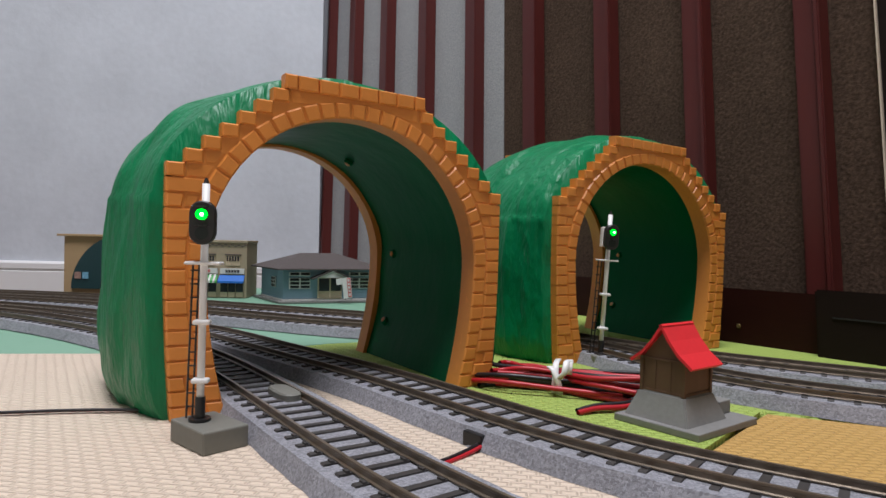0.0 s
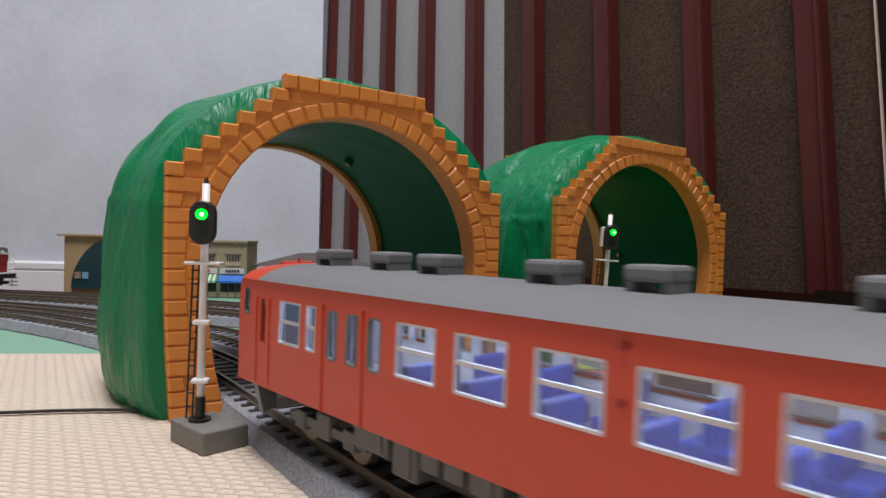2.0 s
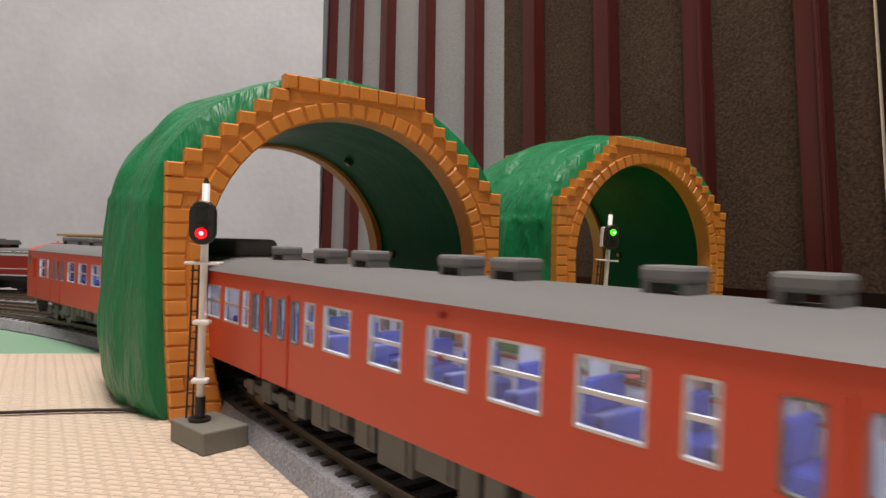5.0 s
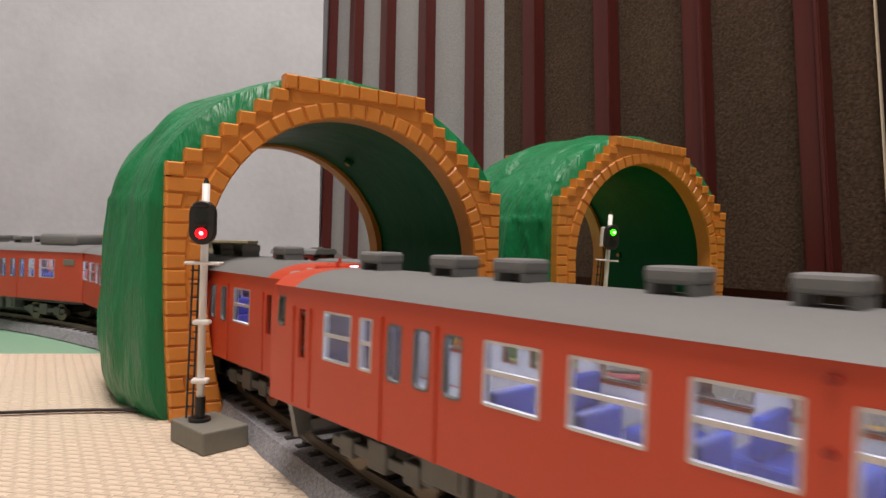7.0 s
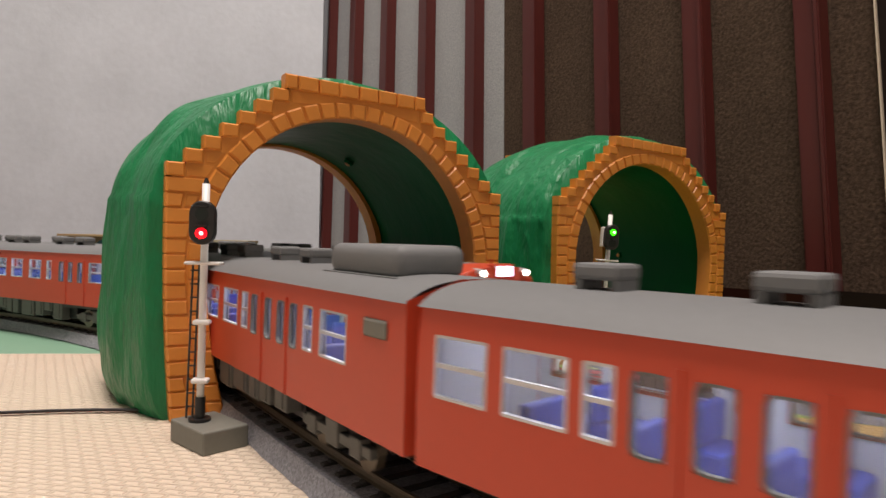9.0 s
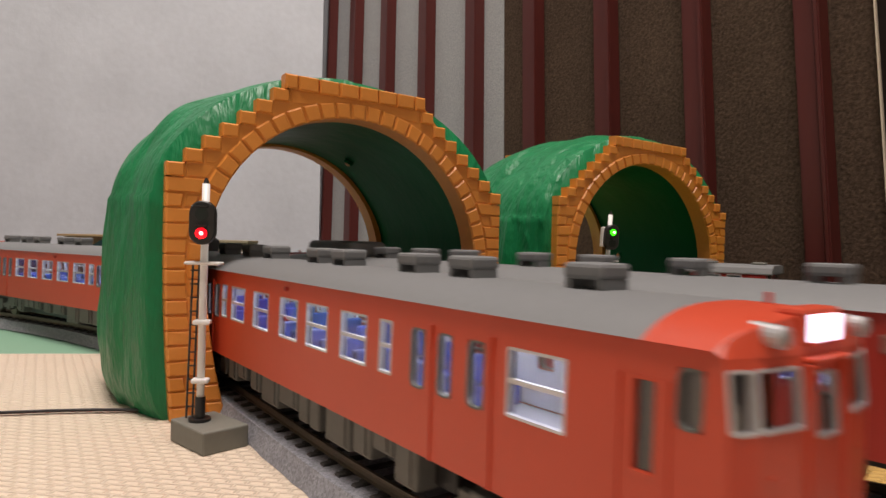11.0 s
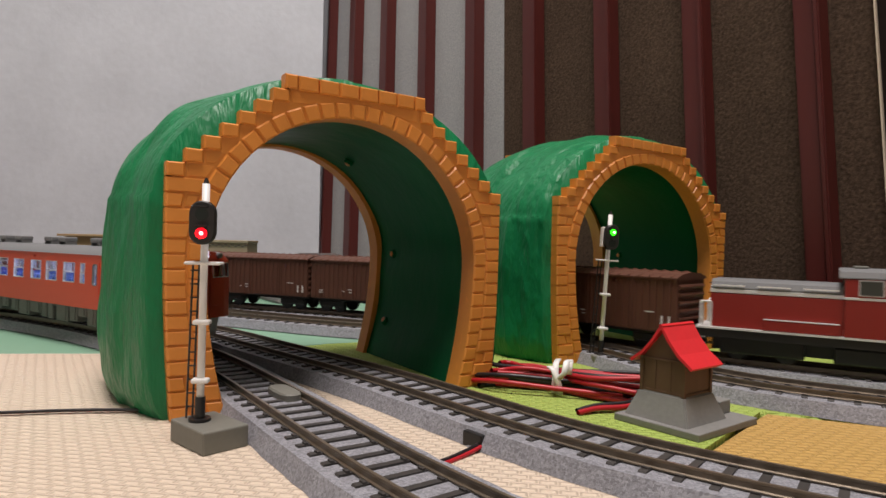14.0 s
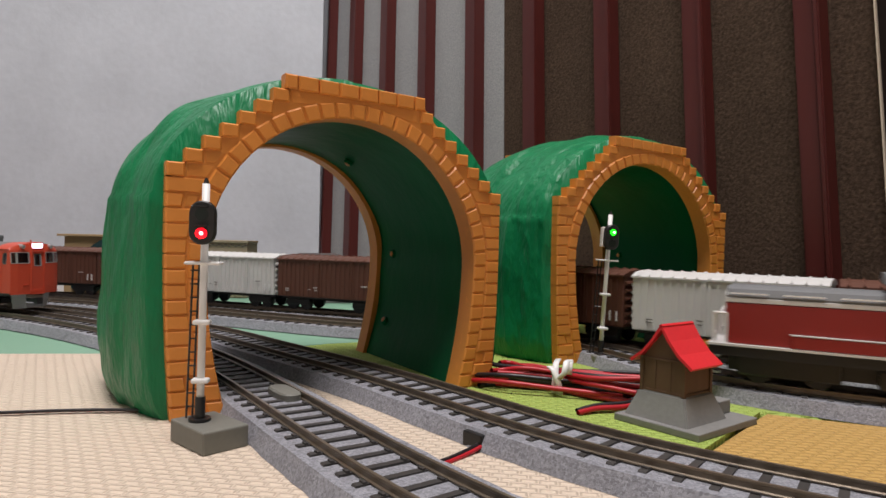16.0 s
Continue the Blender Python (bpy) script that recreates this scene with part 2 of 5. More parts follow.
class Line:
    def __init__(self, pts, soften=60):
        p = np.array(pts, float) * (1, DEEP)
        p = np.vstack([2 * p[0] - p[1], p, 2 * p[-1] - p[-2]])
        out = []
        for k in range(1, len(p) - 2):
            a, b, c, d = p[k - 1:k + 3]
            for t in np.arange(40) / 40:
                out.append(0.5 * (2 * b + (c - a) * t + (2 * a - 5 * b + 4 * c - d) * t * t + (3 * b - a - 3 * c + d) * t ** 3))
        out.append(p[-2])
        c = np.array(out)
        s = np.r_[0, np.cumsum(np.linalg.norm(np.diff(c, axis=0), axis=1))]
        q = np.arange(0, s[-1], 0.005)
        c = np.stack([np.interp(q, s, c[:, i]) for i in (0, 1)], 1)
        for _ in range(soften):
            c[1:-1] = 0.25 * c[:-2] + 0.5 * c[1:-1] + 0.25 * c[2:]
        self.c = c
        self.s = np.r_[0, np.cumsum(np.linalg.norm(np.diff(c, axis=0), axis=1))]
        self.length = self.s[-1]

    def at(self, q):
        past = min(q, 0) + max(q - self.length, 0)
        a, b = (self.c[0], self.c[1]) if q < 0 else (self.c[-2], self.c[-1])
        return np.array([np.interp(q, self.s, self.c[:, 0]), np.interp(q, self.s, self.c[:, 1])]) + past * (b - a) / np.linalg.norm(b - a)

    def way(self, q):
        d = self.at(q + 0.004) - self.at(q - 0.004)
        return d / np.linalg.norm(d)

    def car(self, q, half, turned=False):
        """The pose of a vehicle on two bogies whose middle is at q."""
        a, b = self.at(q + half), self.at(q - half)
        m, d = (a + b) / 2, a - b
        return pose(m[0], m[1], RAIL, 0, 0, math.degrees(math.atan2(d[1], d[0])) + (180 if turned else 0))


LINE_A = Line([(.75, -.51), (.45, -.272), (.2, -.0494), (.11, .0235), (.0626, .0672), (.02, .1043), (-.01, .135), (-.0554, .1908), (-.0994, .2435), (-.15, .2920), (-.2159, .3363), (-.2573, .358), (-.3178, .3855), (-.5, .43), (-.9, .44), (-1.6, .44)])
LINE_B = Line([(.75, -.24), (.45, -.07), (.2, .07), (.105, .124), (.0787, .1372), (.0543, .1533), (.0312, .1721), (-.0094, .2161), (-.0559, .2574), (-.0937, .2886), (-.1389, .3286), (-.19, .359), (-.2501, .3878), (-.2923, .4066), (-.3476, .4216), (-.5, .462), (-.9, .48), (-1.6, .48)])
LINE_C = Line([(.9, -.12), (.45, .125), (.3, .205), (.209, .251), (.1754, .2677), (.149, .282), (.115, .305), (.07, .348), (.03, .376), (-.06, .414), (-.1296, .4365), (-.2033, .4624), (-.3162, .495), (-.42, .51), (-.6, .52), (-.9, .52), (-2.6, .52)])
LINE_D = Line([(.9, -.18), (.45, .072), (.3, .152), (.225, .190), (.177, .2125), (.148, .2255), (.124, .2405), (.112, .262), (.1, .295), (.068, .328), (.02, .352), (-.0522, .366), (-.1155, .3892), (-.1828, .416), (-.28, .449), (-.3325, .4623), (-.42, .478), (-.6, .49), (-.9, .49), (-1.6, .49)])


# ---- room ----
def quad_wall(name, a, b, z0, z1, thick, material, label, category="wall"):
    """An upright slab from a to b; its thickness goes away from the camera."""
    a, b = Vector((*a, 0)), Vector((*b, 0))
    d = (b - a).normalized()
    n = Vector((-d.y, d.x, 0))
    bm = bmesh.new()
    vs = [bm.verts.new((*(p + n * o).xy, z)) for z in (z0, z1) for p, o in ((a, 0), (b, 0), (b, thick), (a, thick))]
    for f in ((3, 2, 1, 0), (4, 5, 6, 7), (0, 1, 5, 4), (1, 2, 6, 5), (2, 3, 7, 6), (3, 0, 4, 7)):
        bm.faces.new([vs[i] for i in f])
    return tagged(part(name, bm, material), label, category, kind="structure")


W0, W1 = (-2.6, 1.04), (-0.2080, 1.0869)
quad_wall("wall_north", W0, W1, -0.03, 2.4, 0.1, M_WALL, "pale grey embossed wallpaper on a plain room wall")
tagged(boxed("ground", (-3, 3, -3, 3, -0.08, -0.03), M_FLOOR), "wooden room floor beneath the foam mats", "floor", kind="structure")
quad_wall("wall_west", (-2.6, -2.6), (-2.6, 1.04), -0.03, 2.4, 0.1, M_PLAIN, "plain pale side wall of the room")
quad_wall("wall_south", (2.6, -2.6), (-2.6, -2.6), -0.03, 2.4, 0.1, M_PLAIN, "plain pale back wall of the room")
quad_wall("wall_east", (2.6, 1.45), (2.6, -2.6), -0.03, 2.4, 0.1, M_PLAIN, "plain pale side wall of the room")
quad_wall("wall_north_east", (-0.226, 1.30), (2.6, 1.45), -0.03, 2.4, 0.1, M_PLAIN, "plain pale wall behind the ribbed panel")
tagged(boxed("ceiling", (-2.7, 2.7, -2.7, 1.6, 2.4, 2.45), M_PLAIN), "plain white ceiling", "ceiling", kind="structure")


def baseboard():
    a, b = Vector((*W0, 0)), Vector((*W1, 0))
    d = (b - a).normalized()
    n = Vector((d.y, -d.x, 0))
    prof = [(0.0, -0.03), (0.010, -0.03), (0.010, 0.0030), (0.007, 0.0045), (0.007, 0.0065), (0.010, 0.008), (0.010, 0.0165), (0.006, 0.0195), (0.0, 0.020)]
    bm = bmesh.new()
    rows = [[bm.verts.new(p + n * o + Vector((0, 0, z))) for o, z in prof] for p in (a, b)]
    for i in range(len(prof) - 1):
        bm.faces.new((rows[0][i], rows[1][i], rows[1][i + 1], rows[0][i + 1]))
    bm.faces.new(rows[0])
    bm.faces.new(rows[1][::-1])
    bmesh.ops.recalc_face_normals(bm, faces=bm.faces[:])
    tagged(part("baseboard", bm, M_SKIRT), "white moulded baseboard along the wall", "baseboard", kind="structure")


baseboard()


def mat_tile(name, poly, material, label, top=0.0):
    bm = bmesh.new()
    prism(bm, [(x, y * DEEP, -0.0295) for x, y in poly], (0, 0, 1), top + 0.0295, 0.002, 0.0015)
    return settle(tagged(part(name, bm, material), label, "mat", kind="structure"))


mat_tile("mat_beige", [(-1.6, .20), (-.2495, .303), (-.1287, .3165), (-.085, .281), (-.0094, .2161), (.0543, .1533), (.105, .124), (.2, .07), (.6, -.16), (.6, -1.2), (-1.6, -1.2)], M_BEIGE, "beige foam mat with a pressed basket weave")
mat_tile("mat_lime", [(-.1277, .3175), (-.0744, .352), (-.0534, .3605), (.02, .392), (.02, .60), (.9, .05), (.9, -.15), (.22, .197), (.135, .2255), (.083, .1755), (.06, .152), (-.0084, .2171), (-.084, .282)], M_LIME, "lime green foam mat with a pressed weave")
mat_tile("mat_ochre", [(.0835, .1745), (.1355, .2245), (.22, .196), (.9, -.152), (.9, -.31), (.601, -.155), (.201, .071), (.106, .125), (.061, .1505)], M_YELLOW, "ochre foam mat with a pressed weave")
mat_tile("mat_pale_green", [(-1.6, .202), (-.25, .3045), (-.128, .3185), (-.0748, .353), (-.0538, .3615), (.019, .393), (.019, .66), (-.1, .72), (-.33, .72), (-.34, .60), (-.42, .548), (-1.6, .548)], M_PALE, "pale green smooth sheet under the far tracks", -0.0005)


# ---- ribbed felt screen that leans back ----
def ribbed_screen():
    foot = Vector((-0.218, 1.0895, 0))
    e = Vector((0.063, -0.0786, 0)).normalized()
    up = Vector((-0.0098, 0.1258, 1.0))
    top = 1.25
    screen = empty("ribbed_screen")
    tagged(screen, "leaning curved screen of grey and brown felt between dark wooden ribs", "screen")

    def stand_at(i):
        """Foot of the i-th rib on the bowed plan of the screen, and the scale of its width."""
        k = 1 - 0.044 * i
        p = Vector((-0.1954 + 0.0451 * i + 0.0040 * i * i, 1.0943 - 0.0318 * i - 0.0021 * i * i, 0)) * k
        p.z = EYE[2] * (1 - k)
        return p - up * ((p.z + 0.03)), k

    def along(i):
        return (stand_at(i + 0.05)[0] - stand_at(i - 0.05)[0]).normalized()

    def panel(name, a, b, o0, o1, material, label="", bev=0.0):
        """A leaning slab between two foot points; o0..o1 is its depth out of the screen."""
        n = (b - a).cross(up).normalized()
        if n.y > 0:
            n = -n
        bm = bmesh.new()
        pts = [bm.verts.new(p + n * o) for o in (o0, o1) for p in (a, b, b + up * top, a + up * top)]
        for f in ((0, 1, 2, 3), (7, 6, 5, 4), (0, 4, 5, 1), (1, 5, 6, 2), (2, 6, 7, 3), (3, 7, 4, 0)):
            bm.faces.new([pts[i] for i in f])
        bmesh.ops.recalc_face_normals(bm, faces=bm.faces[:])
        if bev:
            bmesh.ops.bevel(bm, geom=bm.edges[:], offset=bev, segments=2, affect="EDGES")
        return part(name, bm, material, screen, label)

    def slab(name, s0, s1, h0, h1, o0, o1, material, label="", bev=0.0):
        n = e.cross(up).normalized()
        if n.y > 0:
            n = -n
        bm = bmesh.new()
        pts = [bm.verts.new(foot + e * s + up * h + n * o) for o in (o0, o1) for s, h in ((s0, h0), (s1, h0), (s1, h1), (s0, h1))]
        for f in ((0, 1, 2, 3), (7, 6, 5, 4), (0, 4, 5, 1), (1, 5, 6, 2), (2, 6, 7, 3), (3, 7, 4, 0)):
            bm.faces.new([pts[i] for i in f])
        bmesh.ops.recalc_face_normals(bm, faces=bm.faces[:])
        if bev:
            bmesh.ops.bevel(bm, geom=bm.edges[:], offset=bev, segments=2, affect="EDGES")
        return part(name, bm, material, screen, label)

    L = 0.10073
    edges = [-0.55, 0, 1, 2, 3, 4, 4.46, 5, 6, 7, 8, 8.46]
    for a, b in zip(edges, edges[1:]):
        grey = b < 4.6
        panel("felt_panel", stand_at(a)[0], stand_at(b)[0], -0.02, 0.0 if grey else -0.0012, M_FELT_G if grey else M_FELT_B, "light grey felt panel" if grey else "dark brown felt panel")
    panel("panel_edge", stand_at(8.462)[0], stand_at(8.475)[0], -0.02, 0.004, M_CREAM_EDGE, "pale raw edge of the panel")
    panel("side_board", stand_at(8.48)[0], stand_at(9.6)[0], -0.02, 0.002, M_WOOD_D, "dark wooden side board")
    for i in range(9):
        p, k = stand_at(i)
        d = along(i)
        panel("rib", p - d * 0.0150 * k, p + d * 0.0095 * k, 0.0005, 0.012, M_WOOD, "dark red stained wooden rib", 0.0015)
        panel("rib_edge", p + d * 0.0098 * k, p + d * 0.0165 * k, 0.0005, 0.0165, M_WOOD, "", 0.001)
    slab("sill_board", 5.2 * L, 7.20 * L, -0.03, 0.036, 0.017, 0.040, M_WOOD_R, "red-brown wooden base board", 0.0012)
    slab("sill_board", 7.24 * L, 8.13 * L, -0.03, 0.0355, 0.017, 0.074, M_WOOD_R, "red-brown wooden base board", 0.0012)
    slab("sill_board", 8.15 * L, 12 * L, -0.03, 0.0385, 0.017, 0.084, M_WOOD_D, "dark brown wooden base board", 0.0012)
    slab("sill_groove", 8.25 * L, 9.2 * L, 0.0215, 0.0225, 0.0835, 0.0848, M_BLACK, "black seam in the board")
    bm = bmesh.new()
    n = e.cross(up).normalized()
    n = -n if n.y > 0 else n
    c = foot + e * (7.62 * L) + up * 0.010 + n * 0.074
    cyl(bm, c, c + n * 0.001, 0.0016, 0.0012, 8)
    part("screw", bm, mat("old_brass", (0.35, 0.25, 0.1), 0.4, metal=0.8, grain=0.1), screen, "small brass screw")


ribbed_screen()


# ---- railway track: moulded ballast bed, sleepers, two rails ----
def track(name, line, q0, q1, near0, near1, label):
    bed = tagged(empty(name), label, "track", kind="structure")
    qs = np.arange(q0, q1, 0.006)
    prof = [(-0.0188, 0.0036), (-0.0162, 0.0094), (0.0162, 0.0094), (0.0188, 0.0036)]
    bm = bmesh.new()
    rows = []
    rng = random.Random(7)
    for q in qs:
        c, d = line.at(q), line.way(q)
        n = np.array([-d[1], d[0]])
        rows.append([bm.verts.new((*(c + n * (o + (rng.uniform(-.0004, .0004) if i in (0, 3) else 0))), z + (rng.uniform(-.0002, .0002) if z > 0.005 else 0))) for i, (o, z) in enumerate(prof)])
    for a, b in zip(rows, rows[1:]):
        for i in range(3):
            bm.faces.new((a[i], a[i + 1], b[i + 1], b[i]))
    bmesh.ops.recalc_face_normals(bm, faces=bm.faces[:])
    part("ballast_bed", bm, M_BALLAST, bed, "grey moulded plastic ballast bed")
    for side in (-1, 1):
        o = side * 0.00865
        rp = [(-0.0008, 0.0098), (-0.0008, 0.0102), (-0.0003, 0.0105), (-0.0003, 0.0117), (-0.0005, 0.0119), (-0.0005, 0.0125), (0.0005, 0.0125), (0.0005, 0.0119), (0.0003, 0.0117), (0.0003, 0.0105), (0.0008, 0.0102), (0.0008, 0.0098)]
        bm = bmesh.new()
        rows = []
        for q in qs:
            c, d = line.at(q), line.way(q)
            n = np.array([-d[1], d[0]])
            rows.append([bm.verts.new((*(c + n * (o + a)), z)) for a, z in rp])
        for a, b in zip(rows, rows[1:]):
            for i in range(len(rp) - 1):
                bm.faces.new((a[i], a[i + 1], b[i + 1], b[i]))
        bmesh.ops.recalc_face_normals(bm, faces=bm.faces[:])
        part("rail", bm, M_RAIL, bed, "weathered brown metal rail")
    tie = bmesh.new()
    prism(tie, [(-0.0012, -0.0134, 0.0079), (0.0012, -0.0134, 0.0079), (0.0012, 0.0134, 0.0079), (-0.0012, 0.0134, 0.0079)], (0, 0, 1), 0.0021, 0.0003, 0.0004)
    for s in (-1, 1):
        for o in (-0.0021, 0.0021):
            y = s * 0.00865 + o
            box(tie, -0.0011, 0.0011, y - 0.0005, y + 0.0005, 0.0098, 0.0105)
    me = bpy.data.meshes.new("sleeper")
    tie.to_mesh(me)
    tie.free()
    me.materials.append(M_TIE)
    rest_v, rest_f = [], []
    base_v = [v.co.copy() for v in me.vertices]
    base_f = [tuple(p.vertices) for p in me.polygons]
    q = q0 + 0.003
    while q < q1 - 0.003:
        c, d = line.at(q), line.way(q)
        m = pose(c[0], c[1], 0, 0, 0, math.degrees(math.atan2(d[1], d[0])))
        if near0 <= q <= near1:
            ob = new("sleeper", me)
            ob.parent = bed
            ob.matrix_basis = m
        else:
            k = len(rest_v)
            rest_v += [m @ v for v in base_v]
            rest_f += [tuple(i + k for i in f) for f in base_f]
        q += 0.0087
    far = bpy.data.meshes.new("far_sleepers")
    far.from_pydata(rest_v, [], rest_f)
    far.materials.append(M_TIE)
    ob = new("far_sleepers", far)
    ob.parent = bed
    tagged(ob, kind="stuff")
    return bed


# ---- toy tunnel ----
def tunnel(origin, face_deg, axis_deg, depth, seed):
    """Green mountain tunnel of moulded plastic with an orange brick arch at both ends."""
    o = Vector((*origin, 0))
    u = Vector((math.cos(radians(face_deg)), math.sin(radians(face_deg)), 0))
    v = Vector((math.cos(radians(axis_deg)), math.sin(radians(axis_deg)), 0))
    z = Vector((0, 0, 1))
    out = u.cross(z).normalized()
    if out.dot(v) > 0:
        out = -out
    W, EAVE, STEP = 0.1518, 0.0890, 0.00553
    cx, spring, rin, rout = W / 2, 0.0585, 0.0612, 0.0680
    BOW, REVEAL = 0.0062, 0.0085
    thing = tagged(empty("toy_tunnel"), "green plastic mountain tunnel with orange brick arch standing over the tracks", "toy tunnel", group="toy tunnels")
    rng = random.Random(seed)

    def P(s, h, d=0.0):
        h -= 0.024 * (s - cx) * min(1.0, max(0.0, h / 0.09))  # the moulding sags a little to one side
        s -= 0.0030 * (s - cx) / cx * max(0.0, 1 - h / 0.07) ** 2
        return o + u * s + v * d + z * h

    def inner(a):
        """The arch opening: a runs from 0 at the one foot to 1 at the other."""
        leg = spring
        arc = math.pi * rin
        x = a * (2 * leg + arc)
        if x < leg:
            return cx - rin + BOW * (1 - x / leg) ** 2, x
        if x > leg + arc:
            return cx + rin - BOW * ((x - leg - arc) / leg) ** 2, leg - (x - leg - arc)
        t = math.pi - (x - leg) / rin
        return cx + rin * math.cos(t), spring + rin * math.sin(t)

    # bricks of one end: courses, stepped gable, ring stones
    def brick(poly, front, proud):
        bm = bmesh.new()
        prism(bm, [P(s, h, 0.003 if front else depth - 0.003) for s, h in poly], out if front else -out, 0.003 + proud, 0.0009, 0.0008)
        part("brick", bm, M_ORANGE, thing)

    def ring_outer(h):
        if h < spring:
            return rout - BOW * max(0, 1 - h / spring) ** 2
        k = rout ** 2 - (h - spring) ** 2
        return math.sqrt(k) if k > 0 else 0.0

    def facade(front):
        g = 0.0002
        course = EAVE / 16
        for r in range(16):
            h0, h1 = r * course + g, (r + 1) * course - g
            for side in (-1, 1):
                e0, e1 = (cx - ring_outer(h0)), (cx - ring_outer(h1))
                a0 = 0.0
                cuts = [0.0, 1.0] if r % 2 or e1 < 0.010 else [0.0, 0.56, 1.0]
                for c0, c1 in zip(cuts, cuts[1:]):
                    pts = [(a0 + e0 * c0 + g, h0), (a0 + e0 * c1 - g, h0), (a0 + e1 * c1 - g, h1), (a0 + e1 * c0 + g, h1)]
                    if side > 0:
                        pts = [(W - s, h) for s, h in pts][::-1]
                    brick(pts, front, 0.0020 + (0.0005 if c0 == 0 else 0) + rng.uniform(0, .0002))
        steps = 7
        w = 0.0065
        for k in range(steps):
            h0, h1 = EAVE + k * STEP + g, EAVE + (k + 1) * STEP - g
            for side in (-1, 1):
                left = k * w
                edge0, edge1 = cx - ring_outer(h0), cx - ring_outer(h1)
                if h0 > spring + rout - 0.002:
                    edge0 = edge1 = cx
                segs = [(left, left + w * 1.05, 0.0030)]
                x = left + w * 1.05
                lim = min(edge0, edge1)
                while lim - x > 0.003:
                    nx = x + min(0.0105 if k % 2 else 0.0125, lim - x)
                    if lim - nx < 0.003:
                        nx = lim
                    segs.append((x, nx, 0.0020))
                    x = nx
                for i, (s0, s1, pr) in enumerate(segs):
                    last = i == len(segs) - 1 and i > 0
                    pts = [(s0 + g, h0), ((edge0 if last else s1) - g, h0), ((edge1 if last else s1) - g, h1), (s0 + g, h1)]
                    if side > 0:
                        pts = [(W - s, h) for s, h in pts][::-1]
                    brick(pts, front, pr)
        h0, h1 = EAVE + 7 * STEP + g, EAVE + 8 * STEP + 0.0005
        x0, x1 = 6.7 * w, W - 6.7 * w
        n = 8
        widths = [0.62] + [1.0] * (n - 2) + [0.62]
        tot = sum(widths)
        x = x0
        for wd in widths:
            nx = x + (x1 - x0) * wd / tot
            brick([(x + g, h0), (nx - g, h0), (nx - g, h1), (x + g, h1)], front, 0.0032)
            x = nx
        # ring stones
        m = 29
        for i in range(m):
            t0, t1 = math.pi * (1 - i / m) - 0.006, math.pi * (1 - (i + 1) / m) + 0.006
            brick([(cx + rin * math.cos(t0), spring + rin * math.sin(t0)), (cx + rin * math.cos(t1), spring + rin * math.sin(t1)), (cx + (rout - g) * math.cos(t1), spring + (rout - g) * math.sin(t1)), (cx + (rout - g) * math.cos(t0), spring + (rout - g) * math.sin(t0))], front, 0.0027)
        for r in range(9):
            h0, h1 = r * spring / 9 + g, (r + 1) * spring / 9 - g
            b0, b1 = BOW * (1 - h0 / spring) ** 2, BOW * (1 - h1 / spring) ** 2
            for side in (-1, 1):
                pts = [(cx - rout + b0 + g, h0), (cx - rin + b0, h0), (cx - rin + b1, h1), (cx - rout + b1 + g, h1)]
                if side > 0:
                    pts = [(W - s, h) for s, h in pts][::-1]
                brick(pts, front, 0.0026)

    facade(True)
    facade(False)

    # orange backing plate behind the joints, with the arch cut out
    def plate(front):
        bm = bmesh.new()
        N = 60
        d0, d1 = (-0.0018, REVEAL) if front else (depth - REVEAL, depth + 0.0018)
        rows = []
        for i in range(N + 1):
            a = i / N
            s, h = inner(a)
            if s <= 0.0005 + cx - 0.03 or s >= cx + 0.03:
                side = -1 if s < cx else 1
                if h <= EAVE:
                    so, ho = (0.0008 if side < 0 else W - 0.0008), h
                else:
                    k = (h - EAVE) / STEP
                    so = 0.0008 + k * 0.0065 if side < 0 else W - 0.0008 - k * 0.0065
                    ho = h
            else:
                f = (s - (cx - 0.03)) / 0.06
                so, ho = s, EAVE + 7.8 * STEP
            rows.append([bm.verts.new(P(a_, b_, d_)) for a_, b_, d_ in ((s, h, d0), (so, ho, d0), (so, ho, d1), (s, h, d1))])
        for a, b in zip(rows, rows[1:]):
            for i in range(4):
                j = (i + 1) % 4
                bm.faces.new((a[i], a[j], b[j], b[i]))
        bmesh.ops.recalc_face_normals(bm, faces=bm.faces[:])
        part("arch_plate", bm, M_ORANGE, thing, "orange plastic arch plate behind the bricks")

    plate(True)
    plate(False)

    # green shell: lumpy outside, smooth inside
    def outer(a, d):
        f = d / depth
        leg = 0.082
        r = W / 2 - 0.001
        x = a * (2 * leg + math.pi * r * 0.86)
        total = 2 * leg + math.pi * r * 0.86
        if x < leg:
            s, h, nx, nz = 0.0, x, -1, 0.0
        elif x > total - leg:
            s, h, nx, nz = W, total - x, 1, 0.0
        else:
            t = math.pi * (1 - (x - leg) / (total - 2 * leg))
            s, h = cx + r * math.cos(t), leg + 0.0530 * math.sin(t) ** 1.12
            nx, nz = math.cos(t), math.sin(t)
        bulge = 0.12 + 0.88 * math.sin(math.pi * min(1, max(0, f))) ** 0.6
        q = Vector((s * 26 + seed * 3.1, h * 10, d * 34))
        lump = noise.noise(q) * 0.0042 + noise.noise(q * 2.6) * 0.0030
        side = 1 - nz
        flange = min(1.0, max(0.0, min(f, 1 - f) * 7 - 0.9))
        flute = flange * noise.noise(Vector((d * 120 + seed + h * 26, h * 14, s * 20))) * 0.0026 * side
        tuck = 0.004 * max(0.0, 1 - h / 0.014) ** 2 * side
        push = bulge * ((0.0112 if nx < 0 else 0.0075) + 0.0062 * side * (1 - h / 0.12 if h < 0.12 else 0) + flange * lump + flute) - tuck
